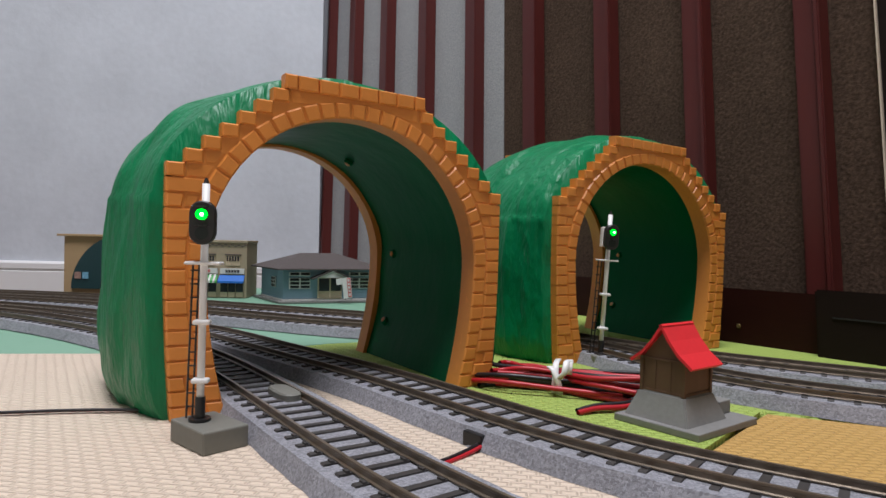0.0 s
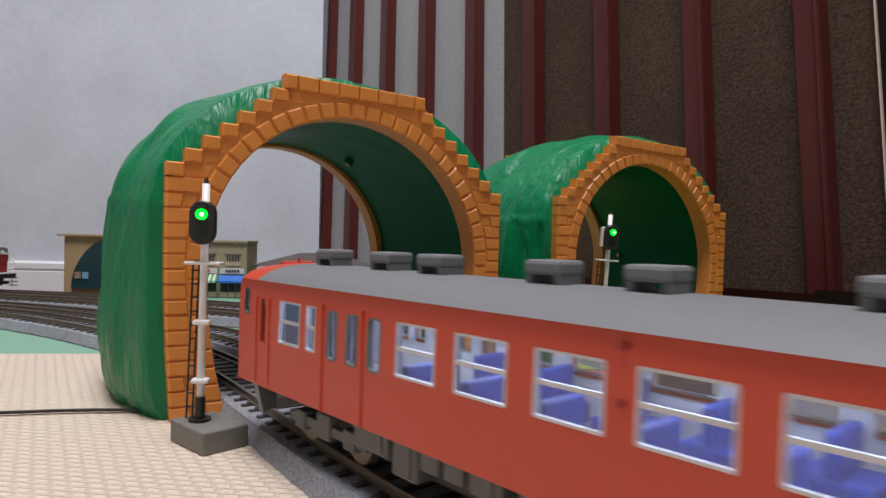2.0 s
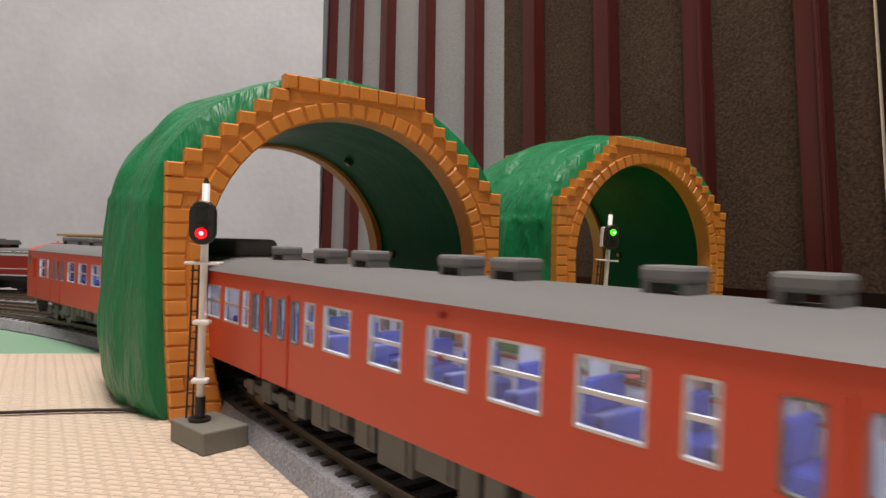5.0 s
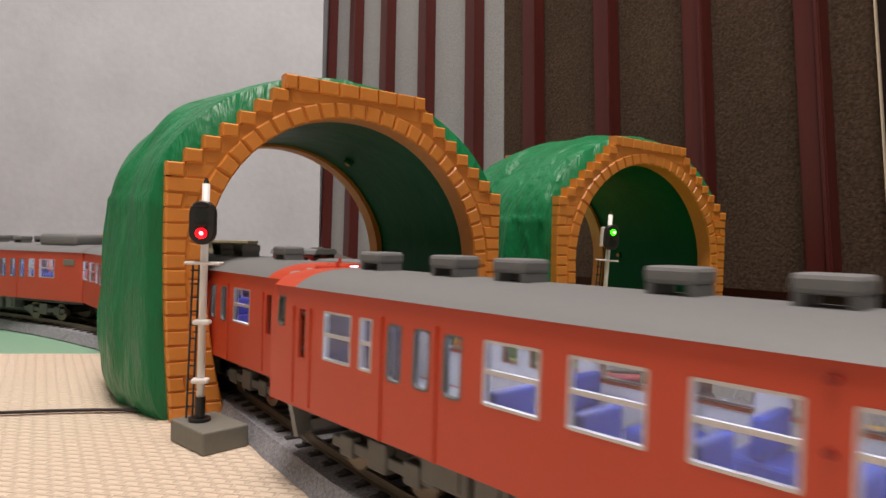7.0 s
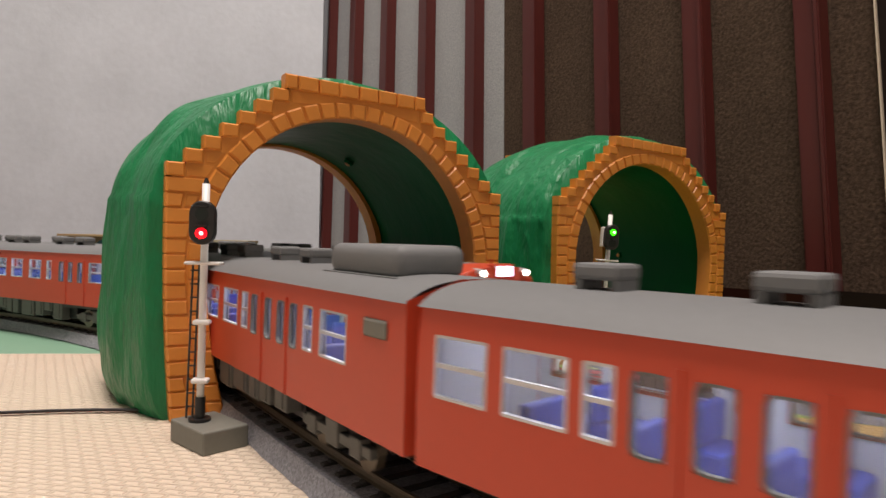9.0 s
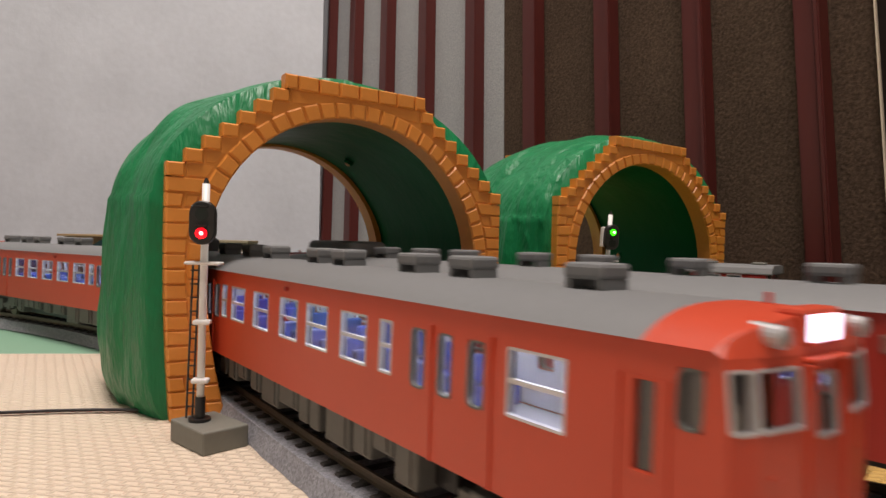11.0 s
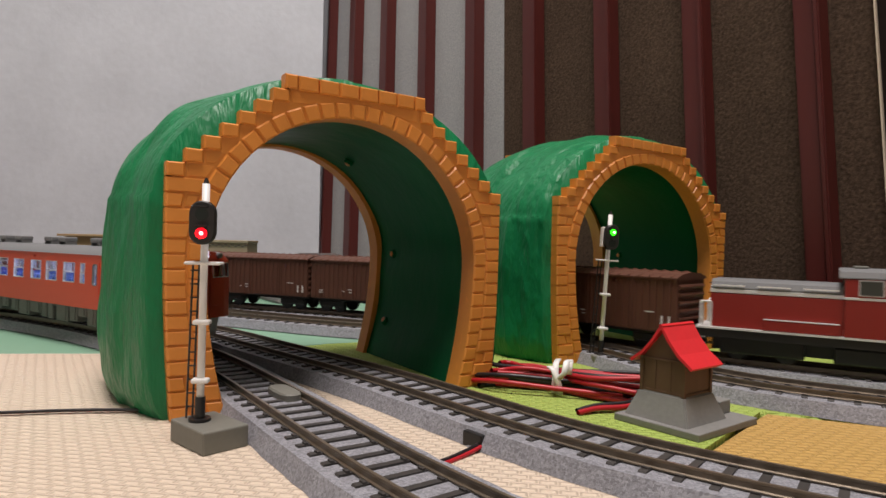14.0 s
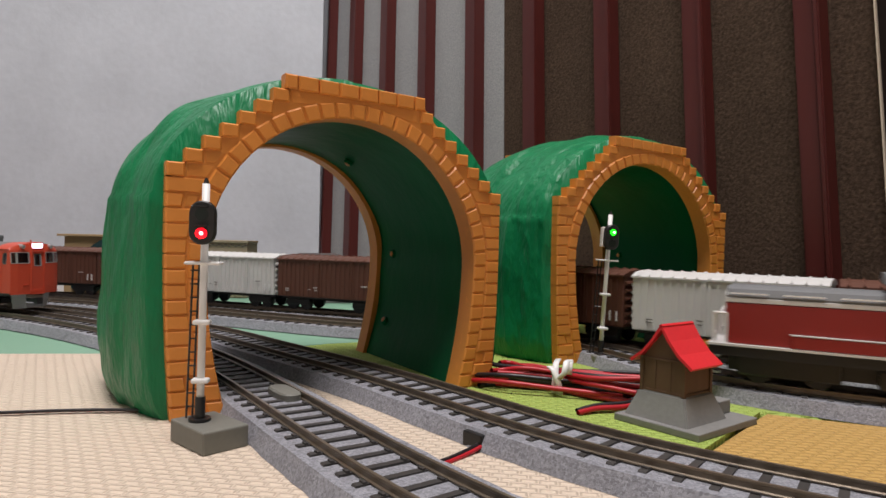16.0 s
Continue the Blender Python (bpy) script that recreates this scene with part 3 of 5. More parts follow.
        return s + nx * push, max(0.0, h + nz * push * 0.55)

    bm = bmesh.new()
    NA, ND = 130, 70
    grid = []
    for j in range(ND + 1):
        d = 0.003 + (depth - 0.006) * j / ND
        grid.append([bm.verts.new(P(*outer(i / NA, d), d)) for i in range(NA + 1)])
    for a, b in zip(grid, grid[1:]):
        for i in range(NA):
            bm.faces.new((a[i], a[i + 1], b[i + 1], b[i]))
    for row, d in ((grid[0], 0.003), (grid[-1], depth - 0.003)):
        rim = []
        for i in range(NA + 1):
            s, h = inner(i / NA)
            rim.append(bm.verts.new(P(cx + (s - cx) * 1.03, h, d)))
        for i in range(NA):
            bm.faces.new((row[i], row[i + 1], rim[i + 1], rim[i]))
    bmesh.ops.recalc_face_normals(bm, faces=bm.faces[:])
    part("mountain_shell", bm, M_SHELL, thing, "glossy green plastic shell moulded like a rocky mountain", True)
    bm = bmesh.new()
    grid = []
    NA = 48
    for j in range(13):
        d = REVEAL - 0.0015 + (depth - 2 * REVEAL + 0.003) * j / 12
        row = []
        for i in range(NA + 1):
            s, h = inner(i / NA)
            k = 1.05 + 0.008 * math.sin(i * 0.9)
            row.append(bm.verts.new(P(cx + (s - cx) * k, max(0, h) * (1.012 if h > spring else 1.0), d)))
        grid.append(row)
    for a, b in zip(grid, grid[1:]):
        for i in range(NA):
            bm.faces.new((a[i], a[i + 1], b[i + 1], b[i]))
    bmesh.ops.recalc_face_normals(bm, faces=bm.faces[:])
    # the lining's darker green holds the tunnel's shade
    part("inner_lining", bm, M_GREEN_SHADED, thing, "smooth green inside of the tunnel, shade in its colour", True)
    for a, dd in ((0.60, 0.72), (0.80, 0.78), (0.93, 0.80), (0.35, 0.75)):
        s, h = inner(a)
        c = P(cx + (s - cx) * 1.04, h, depth * dd)
        inward = (P(cx, spring, depth * dd) - c).normalized()
        bm = bmesh.new()
        cyl(bm, c - inward * 0.002, c + inward * 0.0009, 0.0028, 0.0024, 12)
        # bosses share the shade-darkened green of the lining
        boss = part("screw_boss", bm, M_GREEN_SHADED, thing)
        bm = bmesh.new()
        cyl(bm, c + inward * 0.0009, c + inward * 0.0013, 0.0016, 0.0013, 10)
        part("screw", bm, M_ORANGE, boss, "small brownish screw head")
    settle(thing)
    return thing


tunnel((-0.1025, 0.1965 * DEEP), 31.9, 121.5, 0.1120, 1)
tunnel((0.0630, 0.3046 * DEEP), 31.6, 118.5, 0.1118, 5)


# ---- railcars ----
HALF, SIDE, SILL, EAVES, CROWN = 0.1385, 0.0190, 0.0140, 0.0449, 0.0489
WIN_Z = (0.0279, 0.0394)
PLAN_ONE = [("cab", 0.0169, 0.0207), ("two", 0.0288, 0.0403), ("slim", 0.0437, 0.0483), ("tall", 0.0539, 0.0587), ("tall", 0.0625, 0.0675), ("tall", 0.0715, 0.0765), ("two", 0.0822, 0.0950), ("two", 0.1008, 0.1144), ("two", 0.1208, 0.1348), ("two", 0.1404, 0.1550), ("two", 0.1606, 0.1752), ("slim", 0.1791, 0.1851), ("tall", 0.1878, 0.1932), ("tall", 0.1994, 0.2048), ("tall", 0.2090, 0.2142), ("tall", 0.2180, 0.2232), ("slim", 0.2271, 0.2329), ("two", 0.2373, 0.2515)]
PLAN_TWO = [("cab", 0.0129, 0.0171), ("two", 0.0291, 0.0423), ("tall", 0.0484, 0.0532), ("tall", 0.0579, 0.0625), ("tall", 0.0669, 0.0719), ("slim", 0.0795, 0.0847), ("two", 0.0905, 0.1035), ("two", 0.1107, 0.1237), ("two", 0.1295, 0.1425), ("two", 0.1514, 0.1646), ("two", 0.1727, 0.1863), ("slim", 0.1910, 0.1968), ("tall", 0.1997, 0.2051), ("tall", 0.2086, 0.2140), ("tall", 0.2173, 0.2227), ("tall", 0.2266, 0.2320), ("slim", 0.2346, 0.2400), ("two", 0.2427, 0.2557), ("two", 0.2594, 0.2722)]
PLAN_TAIL = [("cab", .0146, .0184), ("two", .0230, .0320), ("two", .0450, .0545), ("two", .0595, .0720), ("slim", .0755, .0805), ("two", .0835, .0945), ("two", .0965, .1090), ("two", .1145, .1275), ("two", .1350, .1485), ("two", .1560, .1690), ("slim", .1760, .1815),
             ("tall", .1880, .1932), ("tall", .1980, .2032), ("tall", .2080, .2132), ("tall", .2180, .2232), ("slim", .2280, .2336), ("two", .2400, .2535)]


def strip_cells(bm, place, u0, u1, z0, z1, holes, depth, inward):
    """Wall between u0..u1, z0..z1 with rectangular holes and their reveals. place(u, z) gives the 3D point."""
    us = sorted({u0, u1, *(h[0] for h in holes), *(h[1] for h in holes)})
    zs = sorted({z0, z1, *(h[2] for h in holes), *(h[3] for h in holes)})
    cache = {}

    def vert(u, z):
        if (u, z) not in cache:
            cache[(u, z)] = bm.verts.new(place(u, z))
        return cache[(u, z)]

    for a, b in zip(us, us[1:]):
        for c, d in zip(zs, zs[1:]):
            mu, mz = (a + b) / 2, (c + d) / 2
            if any(h[0] < mu < h[1] and h[2] < mz < h[3] for h in holes):
                continue
            bm.faces.new((vert(a, c), vert(b, c), vert(b, d), vert(a, d)))
    for h0, h1, k0, k1 in holes:
        ring = [(h0, k0), (h1, k0), (h1, k1), (h0, k1)]
        f = [bm.verts.new(place(*p)) for p in ring]
        g = [bm.verts.new(Vector(place(*p)) + Vector(inward(p[0])) * depth) for p in ring]
        for i in range(4):
            j = (i + 1) % 4
            bm.faces.new((f[i], f[j], g[j], g[i]))


def rounded_frame(bm, place, inward, a, b, c, d, r, w, back, front):
    """A ring round a window: a..b along, c..d up, corner radius r, width w."""
    def loop(a, b, c, d, r):
        pts = []
        for cx, cz, t0 in ((b - r, d - r, 0), (a + r, d - r, 90), (a + r, c + r, 180), (b - r, c + r, 270)):
            for k in range(4):
                t = radians(t0 + 30 * k)
                pts.append((cx + r * math.cos(t), cz + r * math.sin(t)))
        return pts
    lo, li = loop(a, b, c, d, r), loop(a + w, b - w, c + w, d - w, max(r - w, 0.0002))
    rows = []
    for pts, off in ((lo, back), (lo, front), (li, front), (li, back)):
        rows.append([bm.verts.new(Vector(place(*p)) + Vector(inward(p[0])) * off) for p in pts])
    n = len(lo)
    for p, q in zip(rows, rows[1:]):
        for i in range(n):
            j = (i + 1) % n
            bm.faces.new((p[i], p[j], q[j], q[i]))
    bmesh.ops.recalc_face_normals(bm, faces=bm.faces[:])


def railcar(cooler, plan_left, plan_right, vents, paint=M_RED, hue="vermilion"):
    """A diesel railcar with one cab, its cab end towards +x; z from the rail head."""
    car = empty("railcar")
    tagged(car, hue + " model diesel railcar with grey roof and lit windows on rails", "railcar", group="railcars")
    # side walls
    bm = bmesh.new()
    frames = []
    for side, plan in ((1, plan_left), (-1, plan_right)):
        holes = []
        for kind, a, b in plan:
            z0, z1 = WIN_Z
            if kind == "cab":
                z0 = 0.0262
            elif kind == "tall":
                z0, z1 = 0.0272, 0.0392
            holes.append((HALF - b, HALF - a, z0, z1))
            frames.append((side, kind, HALF - b, HALF - a, z0, z1))
        holes.append((HALF - .0100, HALF - .0064, 0.0338, 0.0416))
        frames.append((side, "tall", HALF - .0100, HALF - .0064, 0.0338, 0.0416))

        def place(u, z, s=side):
            return (u, s * (SIDE - 0.0006 * max(0, (z - 0.030) / 0.014) ** 2), z)
        strip_cells(bm, place, -HALF, HALF - 0.0055, SILL, EAVES, holes, 0.0009, lambda u, s=side: (0, -s, 0))
    # plain end wall with gangway
    for s in (-1, 1):
        vs = [bm.verts.new((-HALF, s * y, z)) for y, z in ((0.006, SILL), (SIDE, SILL), (SIDE, EAVES), (0.006, EAVES + 0.004))]
        bm.faces.new(vs)
    vs = [bm.verts.new((-HALF, y, z)) for y, z in ((-0.006, 0.036), (0.006, 0.036), (0.006, EAVES + 0.004), (-0.006, EAVES + 0.004))]
    bm.faces.new(vs)

    # cab front, swept back at the corners
    def front_x(y):
        a = abs(y)
        return HALF if a < 0.0068 else HALF - 0.0028 * ((a - 0.0068) / (SIDE - 0.0068)) ** 1.9

    fh = [(-0.0186, -0.0152, 0.0345, 0.0420), (-0.0148, -0.0066, 0.0345, 0.0420), (0.0066, 0.0148, 0.0345, 0.0420), (0.0152, 0.0186, 0.0345, 0.0420), (-0.0028, 0.0028, 0.0325, 0.0408)]

    def fplace(u, z):
        return (front_x(u) - 0.0012 * max(0, (z - 0.030) / 0.014) ** 2, u, z)
    strip_cells(bm, fplace, -SIDE, SIDE, SILL - 0.001, EAVES - 0.0014, fh, 0.0008, lambda u: (-1, 0, 0))
    ys = np.linspace(-SIDE, SIDE, 25)

    def crown(y, x):
        k = 1.0
        if x > HALF - 0.014:
            k = 1 - 0.20 * ((x - HALF + 0.014) / 0.014) ** 2
        return EAVES - 0.0006 + (CROWN - EAVES + 0.0006) * k * max(0, 1 - abs(y / SIDE) ** 2.7) ** 0.8
    low = [bm.verts.new(fplace(y, EAVES - 0.0014)) for y in ys]
    high = [bm.verts.new((front_x(y) - 0.0022, y, crown(y, HALF - 0.002))) for y in ys]
    for i in range(24):
        bm.faces.new((low[i], low[i + 1], high[i + 1], high[i]))
    # corner posts
    for s in (-1, 1):
        zs = [SILL, 0.030, 0.036, 0.041, EAVES]
        a = [bm.verts.new((HALF - 0.0055, s * (SIDE - 0.0006 * max(0, (z - 0.030) / 0.014) ** 2), z)) for z in zs]
        b = [bm.verts.new(fplace(s * SIDE, min(z, EAVES - 0.0014))) for z in zs]
        for i in range(4):
            bm.faces.new((a[i], b[i], b[i + 1], a[i + 1]))
    bmesh.ops.remove_doubles(bm, verts=bm.verts[:], dist=0.00003)
    bmesh.ops.recalc_face_normals(bm, faces=bm.faces[:])
    body = part("body", bm, paint, car, hue + " painted body shell")
    # pale lining inside the side walls
    for side, plan in ((1, plan_left), (-1, plan_right)):
        holes = [(HALF - q - 0.0001, HALF - p + 0.0001, WIN_Z[0] - 0.0008, WIN_Z[1] + 0.0002) for kind, p, q in plan if kind != "cab"]
        bm = bmesh.new()
        strip_cells(bm, lambda u, z, s=side: (u, s * (SIDE - 0.0016), z), -HALF + 0.0012, HALF - 0.0212, SILL + 0.004, EAVES - 0.0012, holes, 0.0004, lambda u, s=side: (0, -s, 0))
        bmesh.ops.remove_doubles(bm, verts=bm.verts[:], dist=0.00003)
        part("inner_lining", bm, M_CABIN, car, "pale cabin lining")
    boxed("end_lining", (-HALF + 0.0006, -HALF + 0.0011, -SIDE + 0.0018, SIDE - 0.0018, SILL + 0.004, EAVES - 0.001), M_CABIN, car)
    boxed("cabin_ceiling", (-HALF + 0.0012, HALF - 0.0212, -SIDE + 0.0018, SIDE - 0.0018, EAVES - 0.0011, EAVES - 0.0007), M_CABIN, car)
    # roof, its cab end painted like the body
    for name, x0, x1, material, lab in (("roof", -HALF, HALF - 0.0155, M_ROOF, "matt grey curved roof"), ("roof_front", HALF - 0.0155, HALF - 0.0022, paint, hue + " roof end over the cab")):
        bm = bmesh.new()
        rows = []
        for x in np.linspace(x0, x1, 12):
            row = []
            for y in np.linspace(-SIDE - 0.0002, SIDE + 0.0002, 31):
                lim = front_x(y) - 0.0022
                row.append(bm.verts.new((min(x, lim), y, crown(max(-SIDE, min(SIDE, y)), x))))
            rows.append(row)
        for a, b in zip(rows, rows[1:]):
            for i in range(30):
                bm.faces.new((a[i], b[i], b[i + 1], a[i + 1]))
        bmesh.ops.recalc_face_normals(bm, faces=bm.faces[:])
        part(name, bm, material, car, lab, True)
    # windows
    for side, kind, a, b, z0, z1 in frames:
        def place(u, z, s=side):
            return (u, s * (SIDE - 0.0006 * max(0, (z - 0.030) / 0.014) ** 2), z)

        def inward(u, s=side):
            return (0, -s, 0)
        bm = bmesh.new()
        r = 0.0016 if kind == "tall" else 0.0005
        rounded_frame(bm, place, inward, a - 0.0001, b + 0.0001, z0 - 0.0001, z1 + 0.0001, r, 0.0004 if kind == "tall" else 0.0005, 0.0010, -0.0001)
        if kind in ("two", "slim"):
            zm = z0 + (z1 - z0) * 0.52
            y0, y1 = sorted((side * (SIDE - 0.0001), side * (SIDE - 0.0009)))
            box(bm, a, b, y0, y1, zm - 0.0004, zm + 0.0004)
        win = part("window_frame", bm, paint if kind == "cab" else (M_UNDER if kind == "tall" else M_SILVER), car, "grey rubber window surround" if kind == "tall" else "")
        bm = bmesh.new()
        vs = [bm.verts.new(Vector(place(*p)) + Vector(inward(0)) * 0.0007) for p in ((a, z0), (b, z0), (b, z1), (a, z1))]
        bm.faces.new(vs)
        pane = part("pane", bm, M_GLASS, win, "clear window pane")
        pane.visible_shadow = False
    for a, b, z0, z1 in fh:
        bm = bmesh.new()
        rounded_frame(bm, fplace, lambda u: (-1, 0, 0), a - 0.0002, b + 0.0002, z0 - 0.0002, z1 + 0.0002, 0.0007, 0.00045, 0.0008, -0.0002)
        win = part("window_frame", bm, M_SILVER, car, "silver windscreen surround")
        bm = bmesh.new()
        vs = [bm.verts.new(Vector(fplace(*p)) + Vector((-0.0006, 0, 0))) for p in ((a, z0), (b, z0), (b, z1), (a, z1))]
        bm.faces.new(vs)
        part("pane", bm, M_GLASS, win, "clear windscreen pane").visible_shadow = False
    # doors: proud edges of the sliding and the crew doors
    for side, plan in ((1, plan_left), (-1, plan_right)):
        talls = [(a, b) for k, a, b in plan if k == "tall"]
        groups = [talls[0:2], talls[4:6] if len(talls) >= 7 else talls[-3:-1]]
        for g in groups:
            x1, x0 = HALF - g[0][0] + 0.0022, HALF - g[1][1] - 0.0022
            for xa, xb in ((x0, x0 + 0.0005), (x1 - 0.0005, x1)):
                y0, y1 = sorted((side * (SIDE + 0.0004), side * (SIDE - 0.0004)))
                boxed("door_edge", (xa, xb, y0, y1, SILL, 0.0405), paint, car)
        mid = (plan[0][1] + plan[0][2]) / 2
        for xa in (HALF - mid - 0.0042, HALF - mid + 0.0038):
            y0, y1 = sorted((side * (SIDE + 0.0003), side * (SIDE - 0.0004)))
            boxed("crew_door_edge", (xa, xa + 0.0004, y0, y1, SILL + 0.001, 0.0395), paint, car)
        y0, y1 = sorted((side * (SIDE + 0.0005), side * (SIDE - 0.0004)))
        if plan[-1][2] < 0.26:
            boxed("sign_plate", (HALF - 0.2697, HALF - 0.2600, y0, y1, 0.0360, 0.0400), M_GREY, car, 0.0006, "grey destination plate")
        bm = bmesh.new()
        for zz in (0.0350, 0.0435):
            cyl(bm, (HALF - 0.1378, side * (SIDE - 0.001), zz - 0.0015), (HALF - 0.1378, side * (SIDE + 0.0004), zz - 0.0015), 0.0007, n=10)
        part("side_lamp", bm, M_LOCO, car, "small dark red side lamp")
    # cab details: headlamps, lit sign, door, steps, pipes
    for s in (-1, 1):
        bm = bmesh.new()
        cyl(bm, (HALF - 0.0045, s * 0.0112, 0.0462), (HALF - 0.0004, s * 0.0112, 0.0460), 0.0016, 0.0015, 16)
        lamp = part("headlamp", bm, M_SILVER, car, "round silver headlamp")
        bm = bmesh.new()
        cyl(bm, (HALF - 0.0005, s * 0.0112, 0.0460), (HALF - 0.0001, s * 0.0112, 0.0460), 0.0011, 0.0010, 16)
        part("lens", bm, M_LAMPGLASS, lamp, "grey headlamp lens")
        boxed("tail_lamp_box", (HALF - 0.0030, HALF - 0.0008, s * 0.0112 - 0.0020, s * 0.0112 + 0.0020, 0.0215, 0.0240), paint, car, 0.0005)
        boxed("tail_lamp_box", (HALF - 0.0030, HALF - 0.0006, s * 0.0112 - 0.0015, s * 0.0112 + 0.0016, 0.0160, 0.0178), paint, car, 0.0005)
        boxed("handrail", (HALF - 0.0018, HALF - 0.0006, s * 0.0095 - 0.0032, s * 0.0095 + 0.0032, 0.0285, 0.0290), paint, car, 0.0002)
        boxed("handrail", (HALF - 0.0018, HALF + 0.0002, s * 0.0086 - 0.0022, s * 0.0086 + 0.0022, 0.0192, 0.0196), paint, car, 0.0002)
        boxed("door_post", (HALF - 0.0008, HALF + 0.0005, s * 0.0050 - 0.0004, s * 0.0050 + 0.0004, SILL, 0.0422), paint, car, 0.0002)
    boxed("door_lintel", (HALF - 0.0016, HALF + 0.0004, -0.0052, 0.0052, 0.0423, 0.0430), paint, car, 0.0003)
    boxed("sign_box", (HALF - 0.0050, HALF - 0.0009, -0.0050, 0.0050, 0.0442, 0.0492), paint, car, 0.0006, hue + " housing of the destination sign")
    boxed("lit_sign", (HALF - 0.0012, HALF - 0.0005, -0.0041, 0.0041, 0.0448, 0.0484), M_SIGNLIT, car, 0.0003, "glowing white destination sign")
    for y in (-0.0032, -0.0011, 0.0011, 0.0032):
        boxed("pipe_bracket", (HALF - 0.001, HALF + 0.0007, y - 0.0006, y + 0.0006, 0.0140, 0.0162), paint, car, 0.0003)
    boxed("step_plate", (HALF - 0.001, HALF + 0.0009, -0.0048, 0.0048, 0.0125, 0.0133), paint, car, 0.0002)
    bm = bmesh.new()
    cyl(bm, (HALF - 0.0100, 0.0030, 0.0465), (HALF - 0.0100, 0.0030, 0.0505), 0.0005, n=8)
    part("whistle", bm, paint, car)
    # snow plough skirt and coupler
    bm = bmesh.new()
    rows = []
    for y, dx in ((-0.0150, -0.004), (-0.0070, 0.0), (0.0070, 0.0), (0.0150, -0.004)):
        rows.append([bm.verts.new((HALF - 0.003 + dx, y, 0.0134)), bm.verts.new((HALF - 0.0035 + dx, y * 0.86, 0.0030))])
    for a, b, c in ((0, 1, 0), (2, 3, 0)):
        bm.faces.new((rows[a][0], rows[b][0], rows[b][1], rows[a][1]))
    vs = [bm.verts.new((HALF - 0.0034, y, z)) for y, z in ((-0.0062, 0.0030), (0.0062, 0.0030), (0.0070, 0.0058), (-0.0070, 0.0058))]
    bm.faces.new(vs)
    part("plough_skirt", bmesh_solid(bm, 0.0012), M_PLOUGH, car, "grey snow plough skirt")
    for end in (1, -1):
        bm = bmesh.new()
        box(bm, *sorted((end * (HALF - 0.012), end * (HALF + 0.0005))), -0.0014, 0.0014, 0.0068, 0.0092)
        box(bm, *sorted((end * (HALF - 0.0005), end * (HALF + 0.0022))), -0.0024, 0.0024, 0.0056, 0.0100)
        part("coupler", bm, M_BLACK, car, "black knuckle coupler")
    bm = bmesh.new()
    box(bm, -HALF - 0.0012, -HALF + 0.0006, -0.0080, 0.0080, 0.0145, 0.0400)
    bmesh.ops.bevel(bm, geom=bm.edges[:], offset=0.0005, segments=2, affect="EDGES")
    part("gangway", bm, M_UNDER, car, "dark grey gangway bellows at the car end")
    # inside: floor, partitions, seats, light strip
    boxed("cabin_floor", (-HALF + 0.001, HALF - 0.008, -SIDE + 0.001, SIDE - 0.001, 0.0138, 0.0175), M_CABIN, car)
    boxed("partition", (HALF - 0.0212, HALF - 0.0204, -SIDE + 0.0015, SIDE - 0.0015, 0.0166, 0.0435), M_CABDARK, car)
    for s in (-1, 1):
        y0, y1 = sorted((s * 0.0085, s * (SIDE - 0.0016)))
        boxed("cab_post", (HALF - 0.0203, HALF - 0.0196, y0 + (0.0055 if s > 0 else 0), y1 - (0 if s > 0 else 0.0055), 0.0176, 0.0432), M_CABIN, car, 0, "pale cab wall beside the partition")
    boxed("light_strip", (-HALF + 0.006, HALF - 0.023, -0.0022, 0.0022, 0.0434, 0.0441), M_STRIP, car, 0, "glowing white cabin light strip")
    boxed("driver_desk", (HALF - 0.014, HALF - 0.0062, 0.0035, 0.0155, 0.0166, 0.0275), M_BLACK, car, 0.0006)
    x = -HALF + 0.024
    seat = None
    while x < HALF - 0.075:
        for s in (-1, 1):
            if seat is None:
                bm = bmesh.new()
                box(bm, -0.0056, 0.0056, -0.0055, 0.0055, 0.0, 0.0050, 0.0008)
                box(bm, -0.0011, 0.0011, -0.0058, 0.0058, 0.0051, 0.0122, 0.0006)
                seat = part("seat", bm, M_SEAT, car, "blue moulded seats back to back")
            else:
                seat = seat.copy()
                scene.collection.objects.link(seat)
            seat.matrix_basis = pose(x, s * 0.0108, 0.0176)
        x += 0.0190
    # roof gear
    vb = bmesh.new()
    box(vb, -0.0046, 0.0046, -0.0040, 0.0040, 0.0018, 0.0048, 0.0008)
    for sx in (-1, 1):
        box(vb, sx * 0.0036 - 0.0008, sx * 0.0036 + 0.0008, -0.0034, 0.0034, -0.0008, 0.0019)
    vent = None
    for xv in vents:
        if vent is None:
            vent = part("roof_vent", vb, M_ROOF, car, "grey roof ventilator")
        else:
            vent = vent.copy()
            scene.collection.objects.link(vent)
        vent.matrix_basis = pose(HALF - xv, 0, CROWN - 0.0001)
    if cooler:
        bm = bmesh.new()
        box(bm, HALF - cooler - 0.0178, HALF - cooler + 0.0178, -0.0100, 0.0100, CROWN - 0.0012, CROWN + 0.0068)
        bmesh.ops.bevel(bm, geom=bm.edges[:], offset=0.0026, segments=4, affect="EDGES", profile=0.5)
        unit = part("cooling_unit", bm, M_ROOF, car, "large grey rounded roof cooling unit", True)
        boxed("cooler_base", (HALF - cooler - 0.0186, HALF - cooler + 0.0186, -0.0112, 0.0112, CROWN - 0.0030, CROWN - 0.0006), M_ROOF, unit)
    # running gear
    for bx in (0.095, -0.095):
        bogie = boxed("bogie", (bx - 0.018, bx + 0.018, -0.0060, 0.0060, 0.0050, 0.0085), M_BLACK, car)
